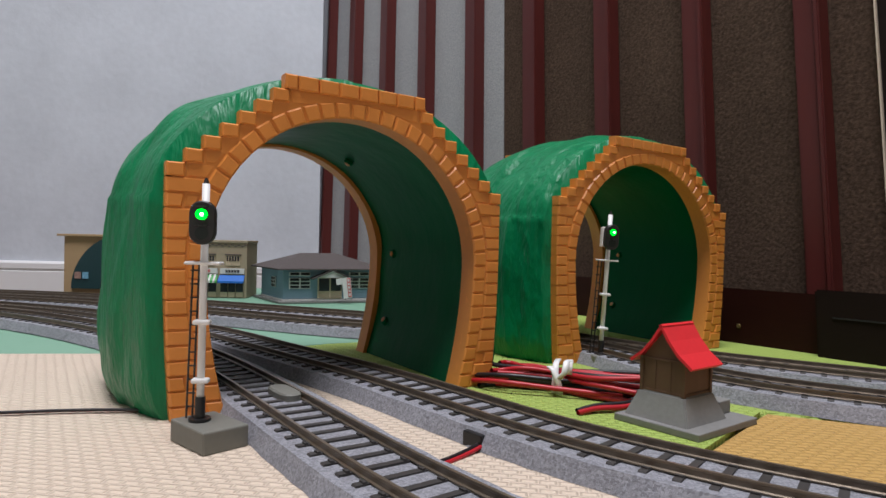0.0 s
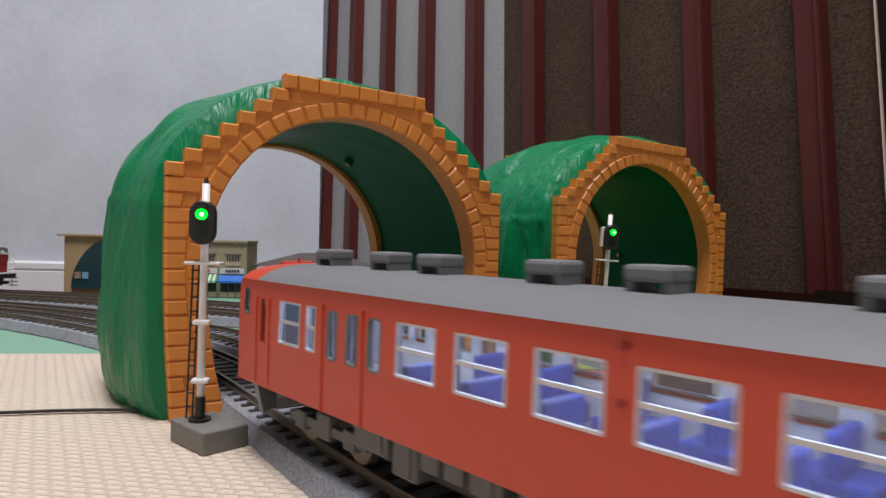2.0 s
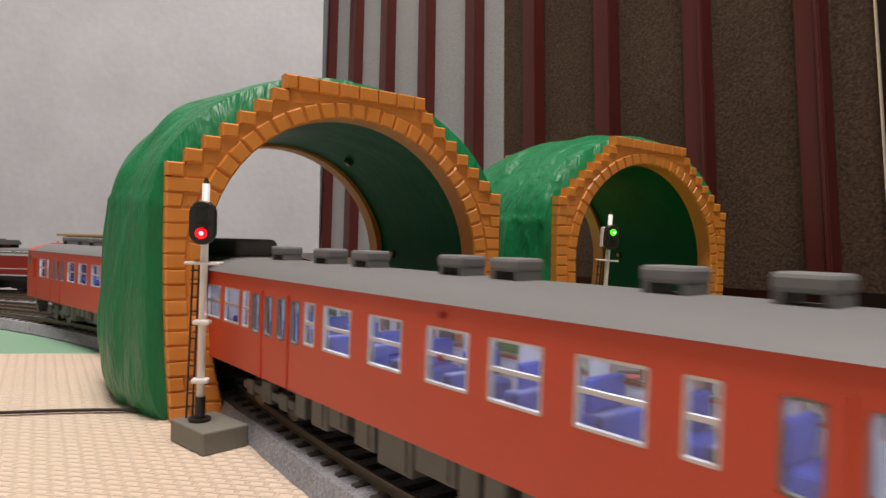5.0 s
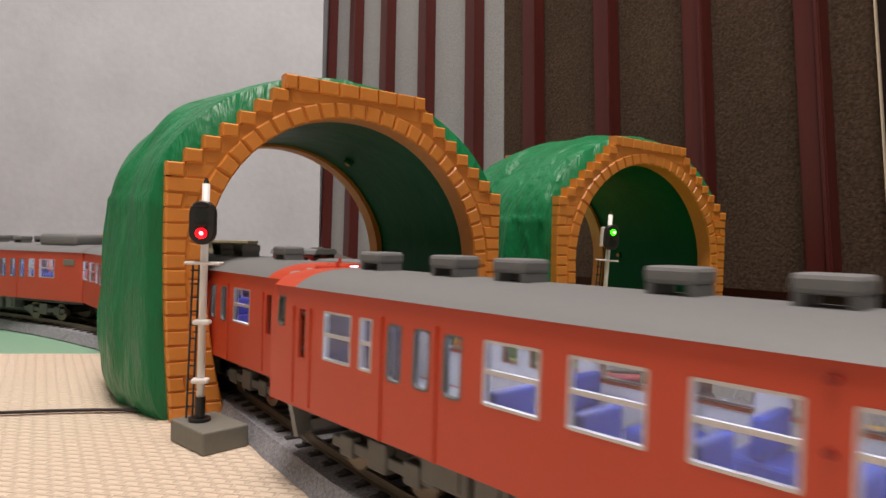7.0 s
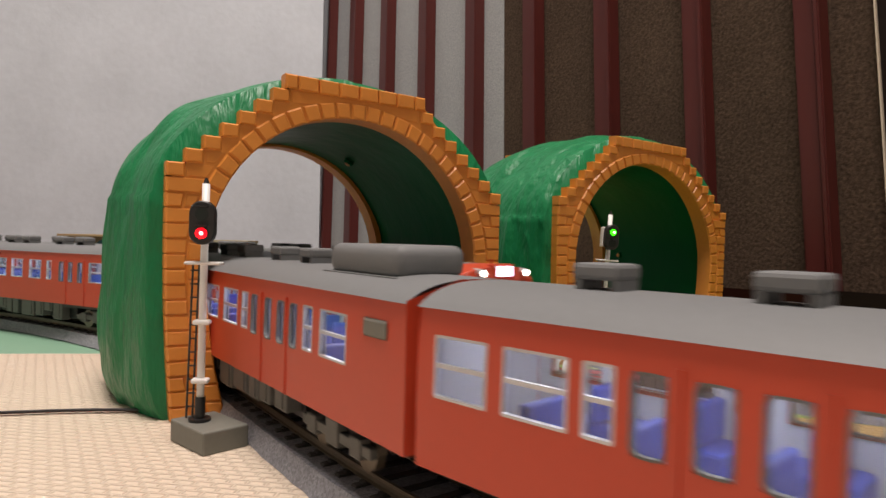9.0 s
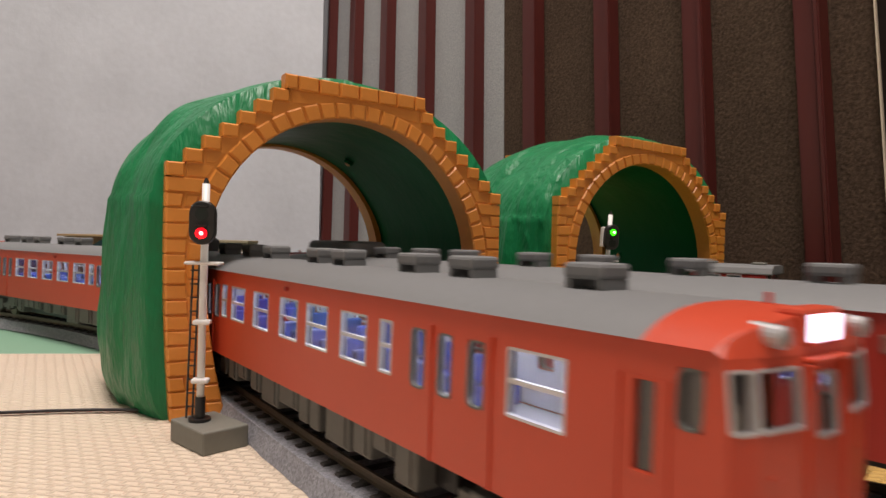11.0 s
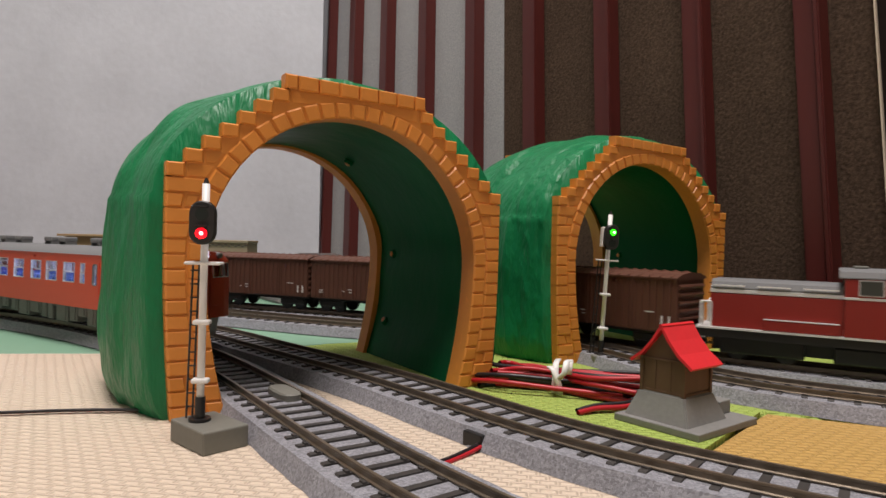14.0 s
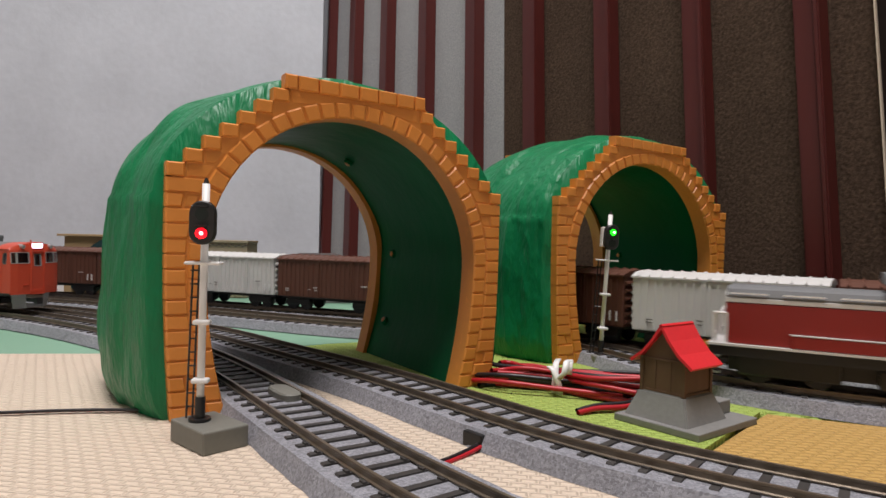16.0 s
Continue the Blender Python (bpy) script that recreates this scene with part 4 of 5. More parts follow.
        for s in (-1, 1):
            bm = bmesh.new()
            box(bm, bx - 0.0195, bx + 0.0195, s * 0.0118 - 0.0010, s * 0.0118 + 0.0010, 0.0050, 0.0078, 0.0004)
            for wx in (-0.0125, 0.0125):
                box(bm, bx + wx - 0.0028, bx + wx + 0.0028, s * 0.0118 - 0.0016, s * 0.0118 + 0.0016, 0.0038, 0.0090, 0.0005)
            box(bm, bx - 0.0035, bx + 0.0035, s * 0.0118 - 0.0016, s * 0.0118 + 0.0016, 0.0036, 0.0106, 0.0005)
            part("bogie_frame", bm, M_UNDER, bogie, "dark grey bogie side frame")
        for wx in (-0.0125, 0.0125):
            for s in (-1, 1):
                bm = bmesh.new()
                cyl(bm, (bx + wx, s * 0.0072, 0.0053), (bx + wx, s * 0.0098, 0.0053), 0.0053, n=20)
                part("wheel", bm, M_RAIL, bogie, "brown metal wheel")
    rng = random.Random(3)
    for s in (-1, 1):
        x = -0.070
        while x < 0.068:
            w = rng.choice((0.006, 0.009, 0.014))
            d = rng.uniform(0.0055, 0.0108)
            y0, y1 = sorted((s * 0.0155, s * rng.uniform(0.006, 0.011)))
            bm = bmesh.new()
            box(bm, x, x + w, y0, y1, SILL - d, SILL + 0.0003, 0.0006)
            if w > 0.008:
                box(bm, x + 0.002, x + w - 0.002, s * 0.0155 - 0.0004, s * 0.0155 + 0.0004, SILL - d + 0.001, SILL - 0.001)
            part("underfloor_box", bm, M_UNDER, car, "grey underfloor equipment box")
            x += w + rng.choice((0.0008, 0.0015, 0.004))
    boxed("chassis", (-0.072, 0.072, -0.0105, 0.0105, 0.0042, 0.0117), M_BLACK, car, 0.0006, "black chassis weight between the bogies")
    boxed("underframe", (-HALF + 0.004, HALF - 0.008, -0.0150, 0.0150, 0.0118, 0.0136), M_BLACK, car)
    return car


def bmesh_solid(bm, thick):
    """Gives open faces a thickness."""
    bmesh.ops.recalc_face_normals(bm, faces=bm.faces[:])
    bmesh.ops.solidify(bm, geom=bm.faces[:], thickness=thick)
    return bm


# ---- diesel locomotive with a cab in the middle ----
def locomotive():
    loco = tagged(empty("diesel_locomotive"), "dark red model diesel locomotive with grey hoods and white handrails", "locomotive", group="diesel locomotives")
    L = 0.0842
    z0 = 0.0165

    def hood_bm(x0, x1, zl, zh, wid, r):
        bm = bmesh.new()
        prof = [(-wid, zl), (-wid, zh - r), (-wid + r * 0.3, zh - r * 0.3), (-wid + r, zh), (wid - r, zh), (wid - r * 0.3, zh - r * 0.3), (wid, zh - r), (wid, zl)]
        rows = [[bm.verts.new((x, y, z)) for y, z in prof] for x in (x0, x1)]
        for i in range(len(prof)):
            j = (i + 1) % len(prof)
            bm.faces.new((rows[0][i], rows[0][j], rows[1][j], rows[1][i]))
        bm.faces.new(rows[0])
        bm.faces.new(rows[1][::-1])
        bmesh.ops.recalc_face_normals(bm, faces=bm.faces[:])
        return bm
    for s in (-1, 1):
        xa, xb = sorted((s * 0.0185, s * (L - 0.0075)))
        hood = part("hood", hood_bm(xa, xb, z0, 0.0335, 0.0138, 0.0003), M_LOCO, loco, "dark red engine hood")
        part("hood_top", hood_bm(xa + 0.0002, xb - 0.0002, 0.0358, 0.0405, 0.0136, 0.0040), M_ROOF, hood, "dark grey hood top")
        part("white_band", hood_bm(xa - 0.0001, xb + 0.0001, 0.0338, 0.0356, 0.0139, 0.0002), M_WHITECAR, hood, "off-white painted band")
        for y in (-0.0141, 0.0141):
            for a in np.linspace(xa + 0.002, xb - 0.016, 3):
                boxed("grab_rail", (a, a + 0.0145, y - 0.0003, y + 0.0003, 0.0372, 0.0378), M_WHITE, hood, 0, "white grab rail")
            boxed("walk_panel", (*sorted((s * 0.020, s * 0.052)), *sorted((y, y * 1.14)), z0, 0.0215), M_LOCO, loco, 0.0003)
            boxed("panel_edge", (*sorted((s * 0.020, s * 0.052)), *sorted((y, y * 1.15)), 0.0216, 0.0220), M_WHITECAR, loco)
        for y in (-0.006, 0.006):
            bm = bmesh.new()
            cyl(bm, (s * (L - 0.0078), y, 0.0360), (s * (L - 0.0066), y, 0.0360), 0.0015, n=14)
            part("headlamp", bm, M_WHITE, loco, "round white headlamp")
        # end rails and steps
        for y in (-0.0145, 0.0145):
            bm = bmesh.new()
            x = s * (L - 0.003)
            for p, q in (((x, y, 0.010), (x, y, 0.0290)), ((x, y, 0.0290), (x - s * 0.005, y, 0.0290)), ((x - s * 0.005, y, 0.0290), (x - s * 0.005, y, 0.012)), ((x, y * 0.5, 0.012), (x, y * 0.5, 0.027)), ((x, y, 0.0285), (x, y * 0.5, 0.027)), ((x, y, 0.020), (x, y * 0.5, 0.020))):
                cyl(bm, p, q, 0.0005, n=8)
            part("end_rail", bm, M_WHITE, loco, "white tubular end railing")
            bm = bmesh.new()
            for zz in (0.0035, 0.0070, 0.0105):
                box(bm, *sorted((s * (L - 0.006), s * (L + 0.0005))), y - 0.002, y + 0.002, zz, zz + 0.0008)
            box(bm, s * (L - 0.003) - 0.0003, s * (L - 0.003) + 0.0003, y - 0.0022, y - 0.0016, 0.003, 0.0115)
            part("step", bm, M_GREY, loco, "grey end steps")
        bm = bmesh.new()
        box(bm, *sorted((s * (L - 0.004), s * (L + 0.003))), -0.002, 0.002, 0.006, 0.009)
        part("coupler", bm, M_BLACK, loco)
        bog = boxed("bogie", (s * 0.053 - 0.019, s * 0.053 + 0.019, -0.0128, 0.0128, 0.0032, 0.0115), M_BLACK, loco, 0.0008, "black bogie")
        for wx in (-0.011, 0.011):
            bm = bmesh.new()
            cyl(bm, (s * 0.053 + wx, -0.0098, 0.0053), (s * 0.053 + wx, 0.0098, 0.0053), 0.0053, n=20)
            part("wheel", bm, M_BLACK, bog)
    boxed("running_board", (-L + 0.001, L - 0.001, -0.0158, 0.0158, 0.0112, 0.0152), M_BLACK, loco)
    boxed("board_edge", (-L + 0.001, L - 0.001, -0.0165, 0.0165, 0.0154, 0.0163), M_WHITECAR, loco, 0, "off-white running board edge")
    boxed("chassis", (-L + 0.008, L - 0.008, -0.0090, 0.0090, 0.0045, 0.0111), M_BLACK, loco)
    boxed("fuel_tank", (-0.022, 0.022, -0.0142, 0.0142, 0.0030, 0.0110), M_BLACK, loco, 0.001)
    cab = part("cab", hood_bm(-0.0183, 0.0183, z0, 0.0440, 0.0160, 0.0010), M_LOCO, loco, "dark red driver's cab")
    part("cab_roof", hood_bm(-0.0208, 0.0208, 0.0441, 0.0480, 0.0163, 0.0045), M_ROOF, cab, "grey rounded cab roof")
    part("white_band", hood_bm(-0.0185, 0.0185, 0.0338, 0.0350, 0.0162, 0.0002), M_WHITECAR, cab, "off-white painted band")
    for s in (-1, 1):
        boxed("roof_vent", (s * 0.012 - 0.003, s * 0.012 + 0.003, -0.004, 0.004, 0.0480, 0.0492), M_GREY, cab, 0.0004)
        for xa, xb in ((-0.0130, -0.0030), (0.0000, 0.0070)):
            x0, x1 = sorted((-s * xa, -s * xb))
            y0, y1 = sorted((s * 0.0160, s * 0.0164))
            fr = boxed("window_frame", (x0, x1, y0, y1, 0.0357, 0.0431), M_SILVER, cab, 0, "silver cab window frame")
            y0, y1 = sorted((s * 0.0163, s * 0.0166))
            boxed("pane", (x0 + 0.0006, x1 - 0.0006, y0, y1, 0.0362, 0.0426), M_LENS, fr, 0, "dark cab window pane")
        y0, y1 = sorted((s * 0.0159, s * 0.0163))
        boxed("cab_door", (*sorted((-s * 0.0105, -s * 0.0155)), y0, y1, 0.0170, 0.0425), M_LOCO, cab, 0.0002)
        y0, y1 = sorted((s * 0.0162, s * 0.0166))
        boxed("door_pane", (*sorted((-s * 0.0114, -s * 0.0146)), y0, y1, 0.0362, 0.0415), M_LENS, cab, 0.0002, "dark door pane")
        for x in (-s * 0.0095, -s * 0.0163):
            y0, y1 = sorted((s * 0.0166, s * 0.0172))
            boxed("door_rail", (x - 0.0003, x + 0.0003, y0, y1, 0.0230, 0.0400), M_WHITE, cab, 0, "white door handrail")
            boxed("door_rail", (x - 0.0003, x + 0.0003, y0, y1, 0.0170, 0.0200), M_WHITE, cab, 0, "white door handrail")
        for y in (-0.0095, 0.0095):
            x0, x1 = sorted((s * 0.0184, s * 0.0188))
            boxed("end_window", (x0, x1, y - 0.0045, y + 0.0045, 0.0412, 0.0439), M_LENS, cab)
    return loco


# ---- covered goods wagon ----
def wagon(material, label):
    w = tagged(empty("goods_wagon"), label, "goods wagon", group="goods wagons")
    L = 0.0465
    body = boxed("body", (-L, L, -0.0160, 0.0160, 0.0105, 0.0395), material, w, 0.0006)
    bm = bmesh.new()
    prof = [(-0.0172, 0.0390), (-0.0172, 0.0398), (-0.0100, 0.0420), (0, 0.0428), (0.0100, 0.0420), (0.0172, 0.0398), (0.0172, 0.0390)]
    rows = [[bm.verts.new((x, y, z)) for y, z in prof] for x in (-L - 0.0006, L + 0.0006)]
    for i in range(len(prof)):
        j = (i + 1) % len(prof)
        bm.faces.new((rows[0][i], rows[0][j], rows[1][j], rows[1][i]))
    bm.faces.new(rows[0])
    bm.faces.new(rows[1][::-1])
    bmesh.ops.recalc_face_normals(bm, faces=bm.faces[:])
    roof = part("roof", bm, material, w)
    n = 15
    for i in range(n):
        x = -L + 0.003 + (2 * L - 0.006) * i / (n - 1)
        bm = bmesh.new()
        for y0, y1, za, zb in ((-0.0173, 0, 0.0398, 0.0428), (0, 0.0173, 0.0428, 0.0398)):
            vs = [bm.verts.new(p) for p in ((x - 0.0008, y0, za), (x + 0.0008, y0, za), (x + 0.0008, y1, zb), (x - 0.0008, y1, zb), (x, y0, za + 0.0008), (x, y1, zb + 0.0008))]
            bm.faces.new((vs[1], vs[2], vs[5], vs[4]))
            bm.faces.new((vs[3], vs[0], vs[4], vs[5]))
        part("roof_rib", bm, material, roof)
    for s in (-1, 1):
        for i in range(22):
            x = -L + 0.004 + (2 * L - 0.008) * i / 21
            y0, y1 = sorted((s * 0.0157, s * 0.0167))
            boxed("side_rib", (x - 0.0006, x + 0.0006, y0, y1, 0.0115, 0.0375), material, body)
        for x in (-0.0085, 0.0205):
            y0, y1 = sorted((s * 0.0157, s * 0.0170))
            boxed("door_edge", (x - 0.0006, x + 0.0006, y0, y1, 0.0108, 0.0390), material, body)
        for i in range(6):
            z = 0.0135 + i * 0.0043
            bm = bmesh.new()
            cyl(bm, (s * L, -0.0140, z), (s * L, 0.0140, z), 0.0013, n=8)
            part("end_rib", bm, material, body)
        for x in (0.0390, 0.0432):
            y0, y1 = sorted((s * 0.0168, s * 0.0176))
            boxed("handrail", (x - 0.0004, x + 0.0004, y0, y1, 0.0140, 0.0195), M_WHITE, w, 0, "white handrail")
        for x0, x1, z in ((-0.0385, -0.0350, 0.0165), (-0.0385, -0.0350, 0.0150), (-0.017, -0.0155, 0.0165), (-0.0125, -0.009, 0.0180), (-0.0115, -0.009, 0.0160), (0.029, 0.034, 0.0207)):
            y0, y1 = sorted((s * 0.0166, s * 0.0169))
            boxed("marking", (x0, x1, y0, y1, z, z + 0.0006), M_WHITECAR if material is M_BROWNCAR else M_GREY, w, 0, "small stencilled marking")
        for bx in (-0.030, 0.030):
            for wx in (-0.0062, 0.0062):
                bm = bmesh.new()
                cyl(bm, (bx + wx, s * 0.0074, 0.0053), (bx + wx, s * 0.0098, 0.0053), 0.0053, n=18)
                part("wheel", bm, M_BLACK, w, "black wheel")
            boxed("axle_guard", (bx - 0.011, bx + 0.011, *sorted((s * 0.0105, s * 0.0118)), 0.0042, 0.0086), M_BLACK, w, 0.0005)
    boxed("underframe", (-L + 0.001, L - 0.001, -0.0120, 0.0120, 0.0088, 0.0104), M_BLACK, w)
    bm = bmesh.new()
    box(bm, -L - 0.0024, L + 0.0024, -0.001, 0.001, 0.0070, 0.0088)
    part("drawbar", bm, M_BLACK, w)
    return w


VENTS_ONE = [0.026, 0.054, 0.074, 0.109, 0.132, 0.168, 0.193]
VENTS_TWO = [0.040, 0.076, 0.098, 0.136, 0.154, 0.194, 0.217, 0.248]
car_one = railcar(0.2410, PLAN_ONE, PLAN_ONE, VENTS_ONE)
car_two = railcar(0, PLAN_TWO, PLAN_TWO, VENTS_TWO)
# tail car's deeper red stands for shade from the train beside it
car_tail = railcar(0.0455, PLAN_TAIL, PLAN_TWO, [0.0755, 0.1000, 0.1220, 0.1550, 0.1800, 0.2100, 0.2450], M_RED_SHADED, "shaded vermilion")
car_three = copy_thing(car_one, pose(0, 0, 0))
car_four = copy_thing(car_two, pose(0, 0, 0))
car_head = copy_thing(car_two, pose(0, 0, 0))
for lamp in car_head.children:
    if lamp.name.startswith("headlamp"):
        for lens in lamp.children:
            lens.data = lens.data.copy()
            lens.data.materials[0] = M_HEADLIT
            lens["label"] = "glowing headlamp lens"
loco_lead = locomotive()
loco_second = copy_thing(loco_lead, pose(0, 0, 0))
loco_far = copy_thing(loco_lead, pose(0, 0, 0))
brown = wagon(M_BROWNCAR, "brown covered model goods wagon with ribbed sides")
white = wagon(M_WHITECAR, "white ribbed model goods wagon")
WAGONS = [brown, white] + [copy_thing(brown, pose(0, 0, 0)) for _ in range(3)] + [copy_thing(white, pose(0, 0, 0))] + [copy_thing(brown, pose(0, 0, 0)) for _ in range(3)]


# ---- colour light signals ----
def signal(foot, lean, lit, turn, box_base):
    sg = tagged(empty("railway_signal", pose(foot[0], foot[1] * DEEP, 0, 0, lean, turn)), "white model railway signal mast with black lamp head and ladder", "signal", group="railway signals")
    bm = bmesh.new()
    if box_base:
        box(bm, -0.0085, 0.0140, -0.0060, 0.0100, 0.0, 0.0075, 0.0006)
        part("base", bm, M_GREY, sg, "grey plastic signal base").matrix_basis = pose(0, 0, 0, 0, 0, -48)
        zb = 0.0075
    else:
        box(bm, -0.007, 0.007, -0.007, 0.007, 0.0, 0.0060, 0.0006)
        part("base", bm, M_GREY, sg, "grey plastic signal base")
        zb = 0.006
    bm = bmesh.new()
    cyl(bm, (0, 0, zb), (0, 0, zb + 0.0010), 0.0036, n=20)
    cyl(bm, (0, 0, zb + 0.0010), (0, 0, zb + 0.0080), 0.0017, n=16)
    part("socket", bm, M_BLACK, sg, "black mast socket")
    bm = bmesh.new()
    cyl(bm, (0, 0, zb + 0.007), (0, 0, 0.0865), 0.00125, n=16)
    mast = part("mast", bm, M_WHITE, sg, "white plastic mast", True)
    bm = bmesh.new()
    cyl(bm, (0, 0, 0.0860), (0, 0, 0.0885), 0.0012, 0.0004, 12)
    part("mast_cap", bm, M_BLACK, mast, "black pointed cap")
    for z in (0.0210, 0.0405):
        bm = bmesh.new()
        box(bm, -0.0028, 0.0028, -0.0024, 0.0016, z - 0.0008, z + 0.0008, 0.0006)
        part("ladder_clamp", bm, M_WHITE, mast, "white ladder clamp")
    bm = bmesh.new()
    box(bm, -0.0058, 0.0058, -0.0030, 0.0034, 0.0596, 0.0606, 0.0004)
    part("platform", bm, M_WHITE, mast, "white service platform")
    bm = bmesh.new()
    for x in (-0.0042, -0.0022):
        cyl(bm, (x - 0.001, 0.0030, zb), (x, 0.0026, 0.0600), 0.00035, n=6)
    for k in range(11):
        z = zb + 0.004 + k * 0.0046
        cyl(bm, (-0.0050, 0.0028, z), (-0.0024, 0.0028, z), 0.0003, n=6)
    part("ladder", bm, M_BLACK, sg, "thin black ladder")
    # lamp head
    def stadium(r, h, y0, y1, name, material, parent, label):
        bm = bmesh.new()
        pts = [(r * math.cos(radians(a)), h + r * math.sin(radians(a))) for a in range(0, 181, 15)] + [(r * math.cos(radians(a)), -h + r * math.sin(radians(a))) for a in range(180, 361, 15)]
        prism(bm, [(x, y1, 0.0735 + z) for x, z in pts], (0, -1, 0), y1 - y0, 0.0004, 0.0004)
        return part(name, bm, material, parent, label)
    head = stadium(0.0041, 0.0031, -0.0046, -0.0012, "lamp_head", M_BLACK, sg, "black rounded lamp head")
    bm = bmesh.new()
    box(bm, -0.0046, 0.0018, -0.0011, 0.0024, 0.0678, 0.0792, 0.0005)
    part("relay_box", bm, M_WHITE, sg, "white box behind the lamp head")
    lamps = []
    for z, glow, name in ((0.0762, M_GLOW_G, "green_lamp"), (0.0700, M_GLOW_R, "red_lamp")):
        bm = bmesh.new()
        cyl(bm, (0, -0.0045, z), (0, -0.0049, z), 0.0021, n=20)
        part("lens", bm, M_LENS, head, "dark lamp lens")
        bm = bmesh.new()
        box(bm, -0.0020, 0.0020, -0.0062, -0.0046, z + 0.0024, z + 0.0028, 0.0001)
        part("hood", bm, M_BLACK, head)
        if not lit or name == lit or lit == "both":
            bm = bmesh.new()
            bmesh.ops.create_uvsphere(bm, u_segments=14, v_segments=8, radius=0.0019, matrix=Matrix.Translation((0, -0.0050, z)) @ Matrix.Diagonal((1.05, 0.4, 0.95, 1)))
            lamps.append(part(name, bm, glow, head, "glowing signal lamp", True))
            bm = bmesh.new()
            bmesh.ops.create_uvsphere(bm, u_segments=12, v_segments=8, radius=0.0007, matrix=Matrix.Translation((0.0002, -0.0056, z)) @ Matrix.Diagonal((1.0, 0.6, 0.9, 1)))
            part("lamp_core", bm, M_CORE_G if glow is M_GLOW_G else M_CORE_R, lamps[-1], "bright diode core", True)
    settle(sg)
    return sg, lamps


_, (GREEN_LAMP, RED_LAMP) = signal((-0.0800, 0.1785), 0.6, "both", 6, True)
signal((0.0915, 0.3080), 3.0, "green_lamp", 12, False)


# ---- tracks ----
track("track_a", LINE_A, 0.40, 2.2, 0.62, 1.6, "curved model railway track on grey ballast beside the signal")
track("track_b", LINE_B, 0.30, 2.0, 0.55, 1.45, "curved model railway track on grey ballast through the tunnel")
track("track_c", LINE_C, 0.35, 2.4, 0.62, 1.35, "far curved model railway track on grey ballast")
track("track_d", LINE_D, 0.35, 2.2, 0.62, 1.0, "model railway track on grey ballast next to the ochre mat")


# ---- track fittings and wires ----
def ramp_pad():
    bm = bmesh.new()
    pts = [(0.0098 * math.copysign(abs(math.cos(a)) ** 0.7, math.cos(a)), 0.0042 * math.copysign(abs(math.sin(a)) ** 0.6, math.sin(a)), 0.0082) for a in (2 * math.pi * i / 24 for i in range(24))]
    prism(bm, pts, (0, 0, 1), 0.0040, 0.0008, 0.0006)
    pad = tagged(part("uncoupling_pad", bm, M_GREY), "grey oval plastic pad between the rails", "track fitting")
    pad.matrix_basis = pose(-0.0585, 0.2015 * DEEP, 0, 0, 0, 126)


ramp_pad()


def wire_pair(name, label, pts, gap, r=0.0009):
    w = tagged(empty(name), label, "cable")
    pts = [(x, y * DEEP, z) for x, y, z in pts]
    tube("red_wire", pts, r, M_CABLE_R, w, "red insulated wire")
    tube("black_wire", [(x + gap[0], y + gap[1], z + gap[2]) for x, y, z in pts], r, M_CABLE_K, w, "black insulated wire")
    return settle(w)


wire_pair("signal_cable", "thin red and black cable lying on the beige mat", [(-0.60, 0.150, 0.001), (-0.30, 0.184, 0.001), (-0.1655, 0.2005, 0.001), (-0.145, 0.2045, 0.001), (-0.126, 0.2068, 0.001), (-0.105, 0.2075, 0.001)], (0, -0.0011, 0.0004), 0.0006)
wire_pair("feeder_cable", "red and black feeder cable entering the ballast bed", [(0.0240, 0.1880, 0.0024), (0.0162, 0.1790, 0.0018), (0.0095, 0.1725, 0.0008), (0.0005, 0.1638, 0.0004)], (-0.0006, 0.0014, 0.0004), 0.0007)
bm = bmesh.new()
box(bm, -0.0042, 0.0042, -0.0045, 0.0035, 0.0016, 0.0066, 0.0004)
sock = tagged(part("feeder_socket", bm, M_BLACK), "black plug socket in the ballast bed", "socket")
sock.matrix_basis = pose(0.0138, 0.2092, 0.0018, 0, 0, -47)


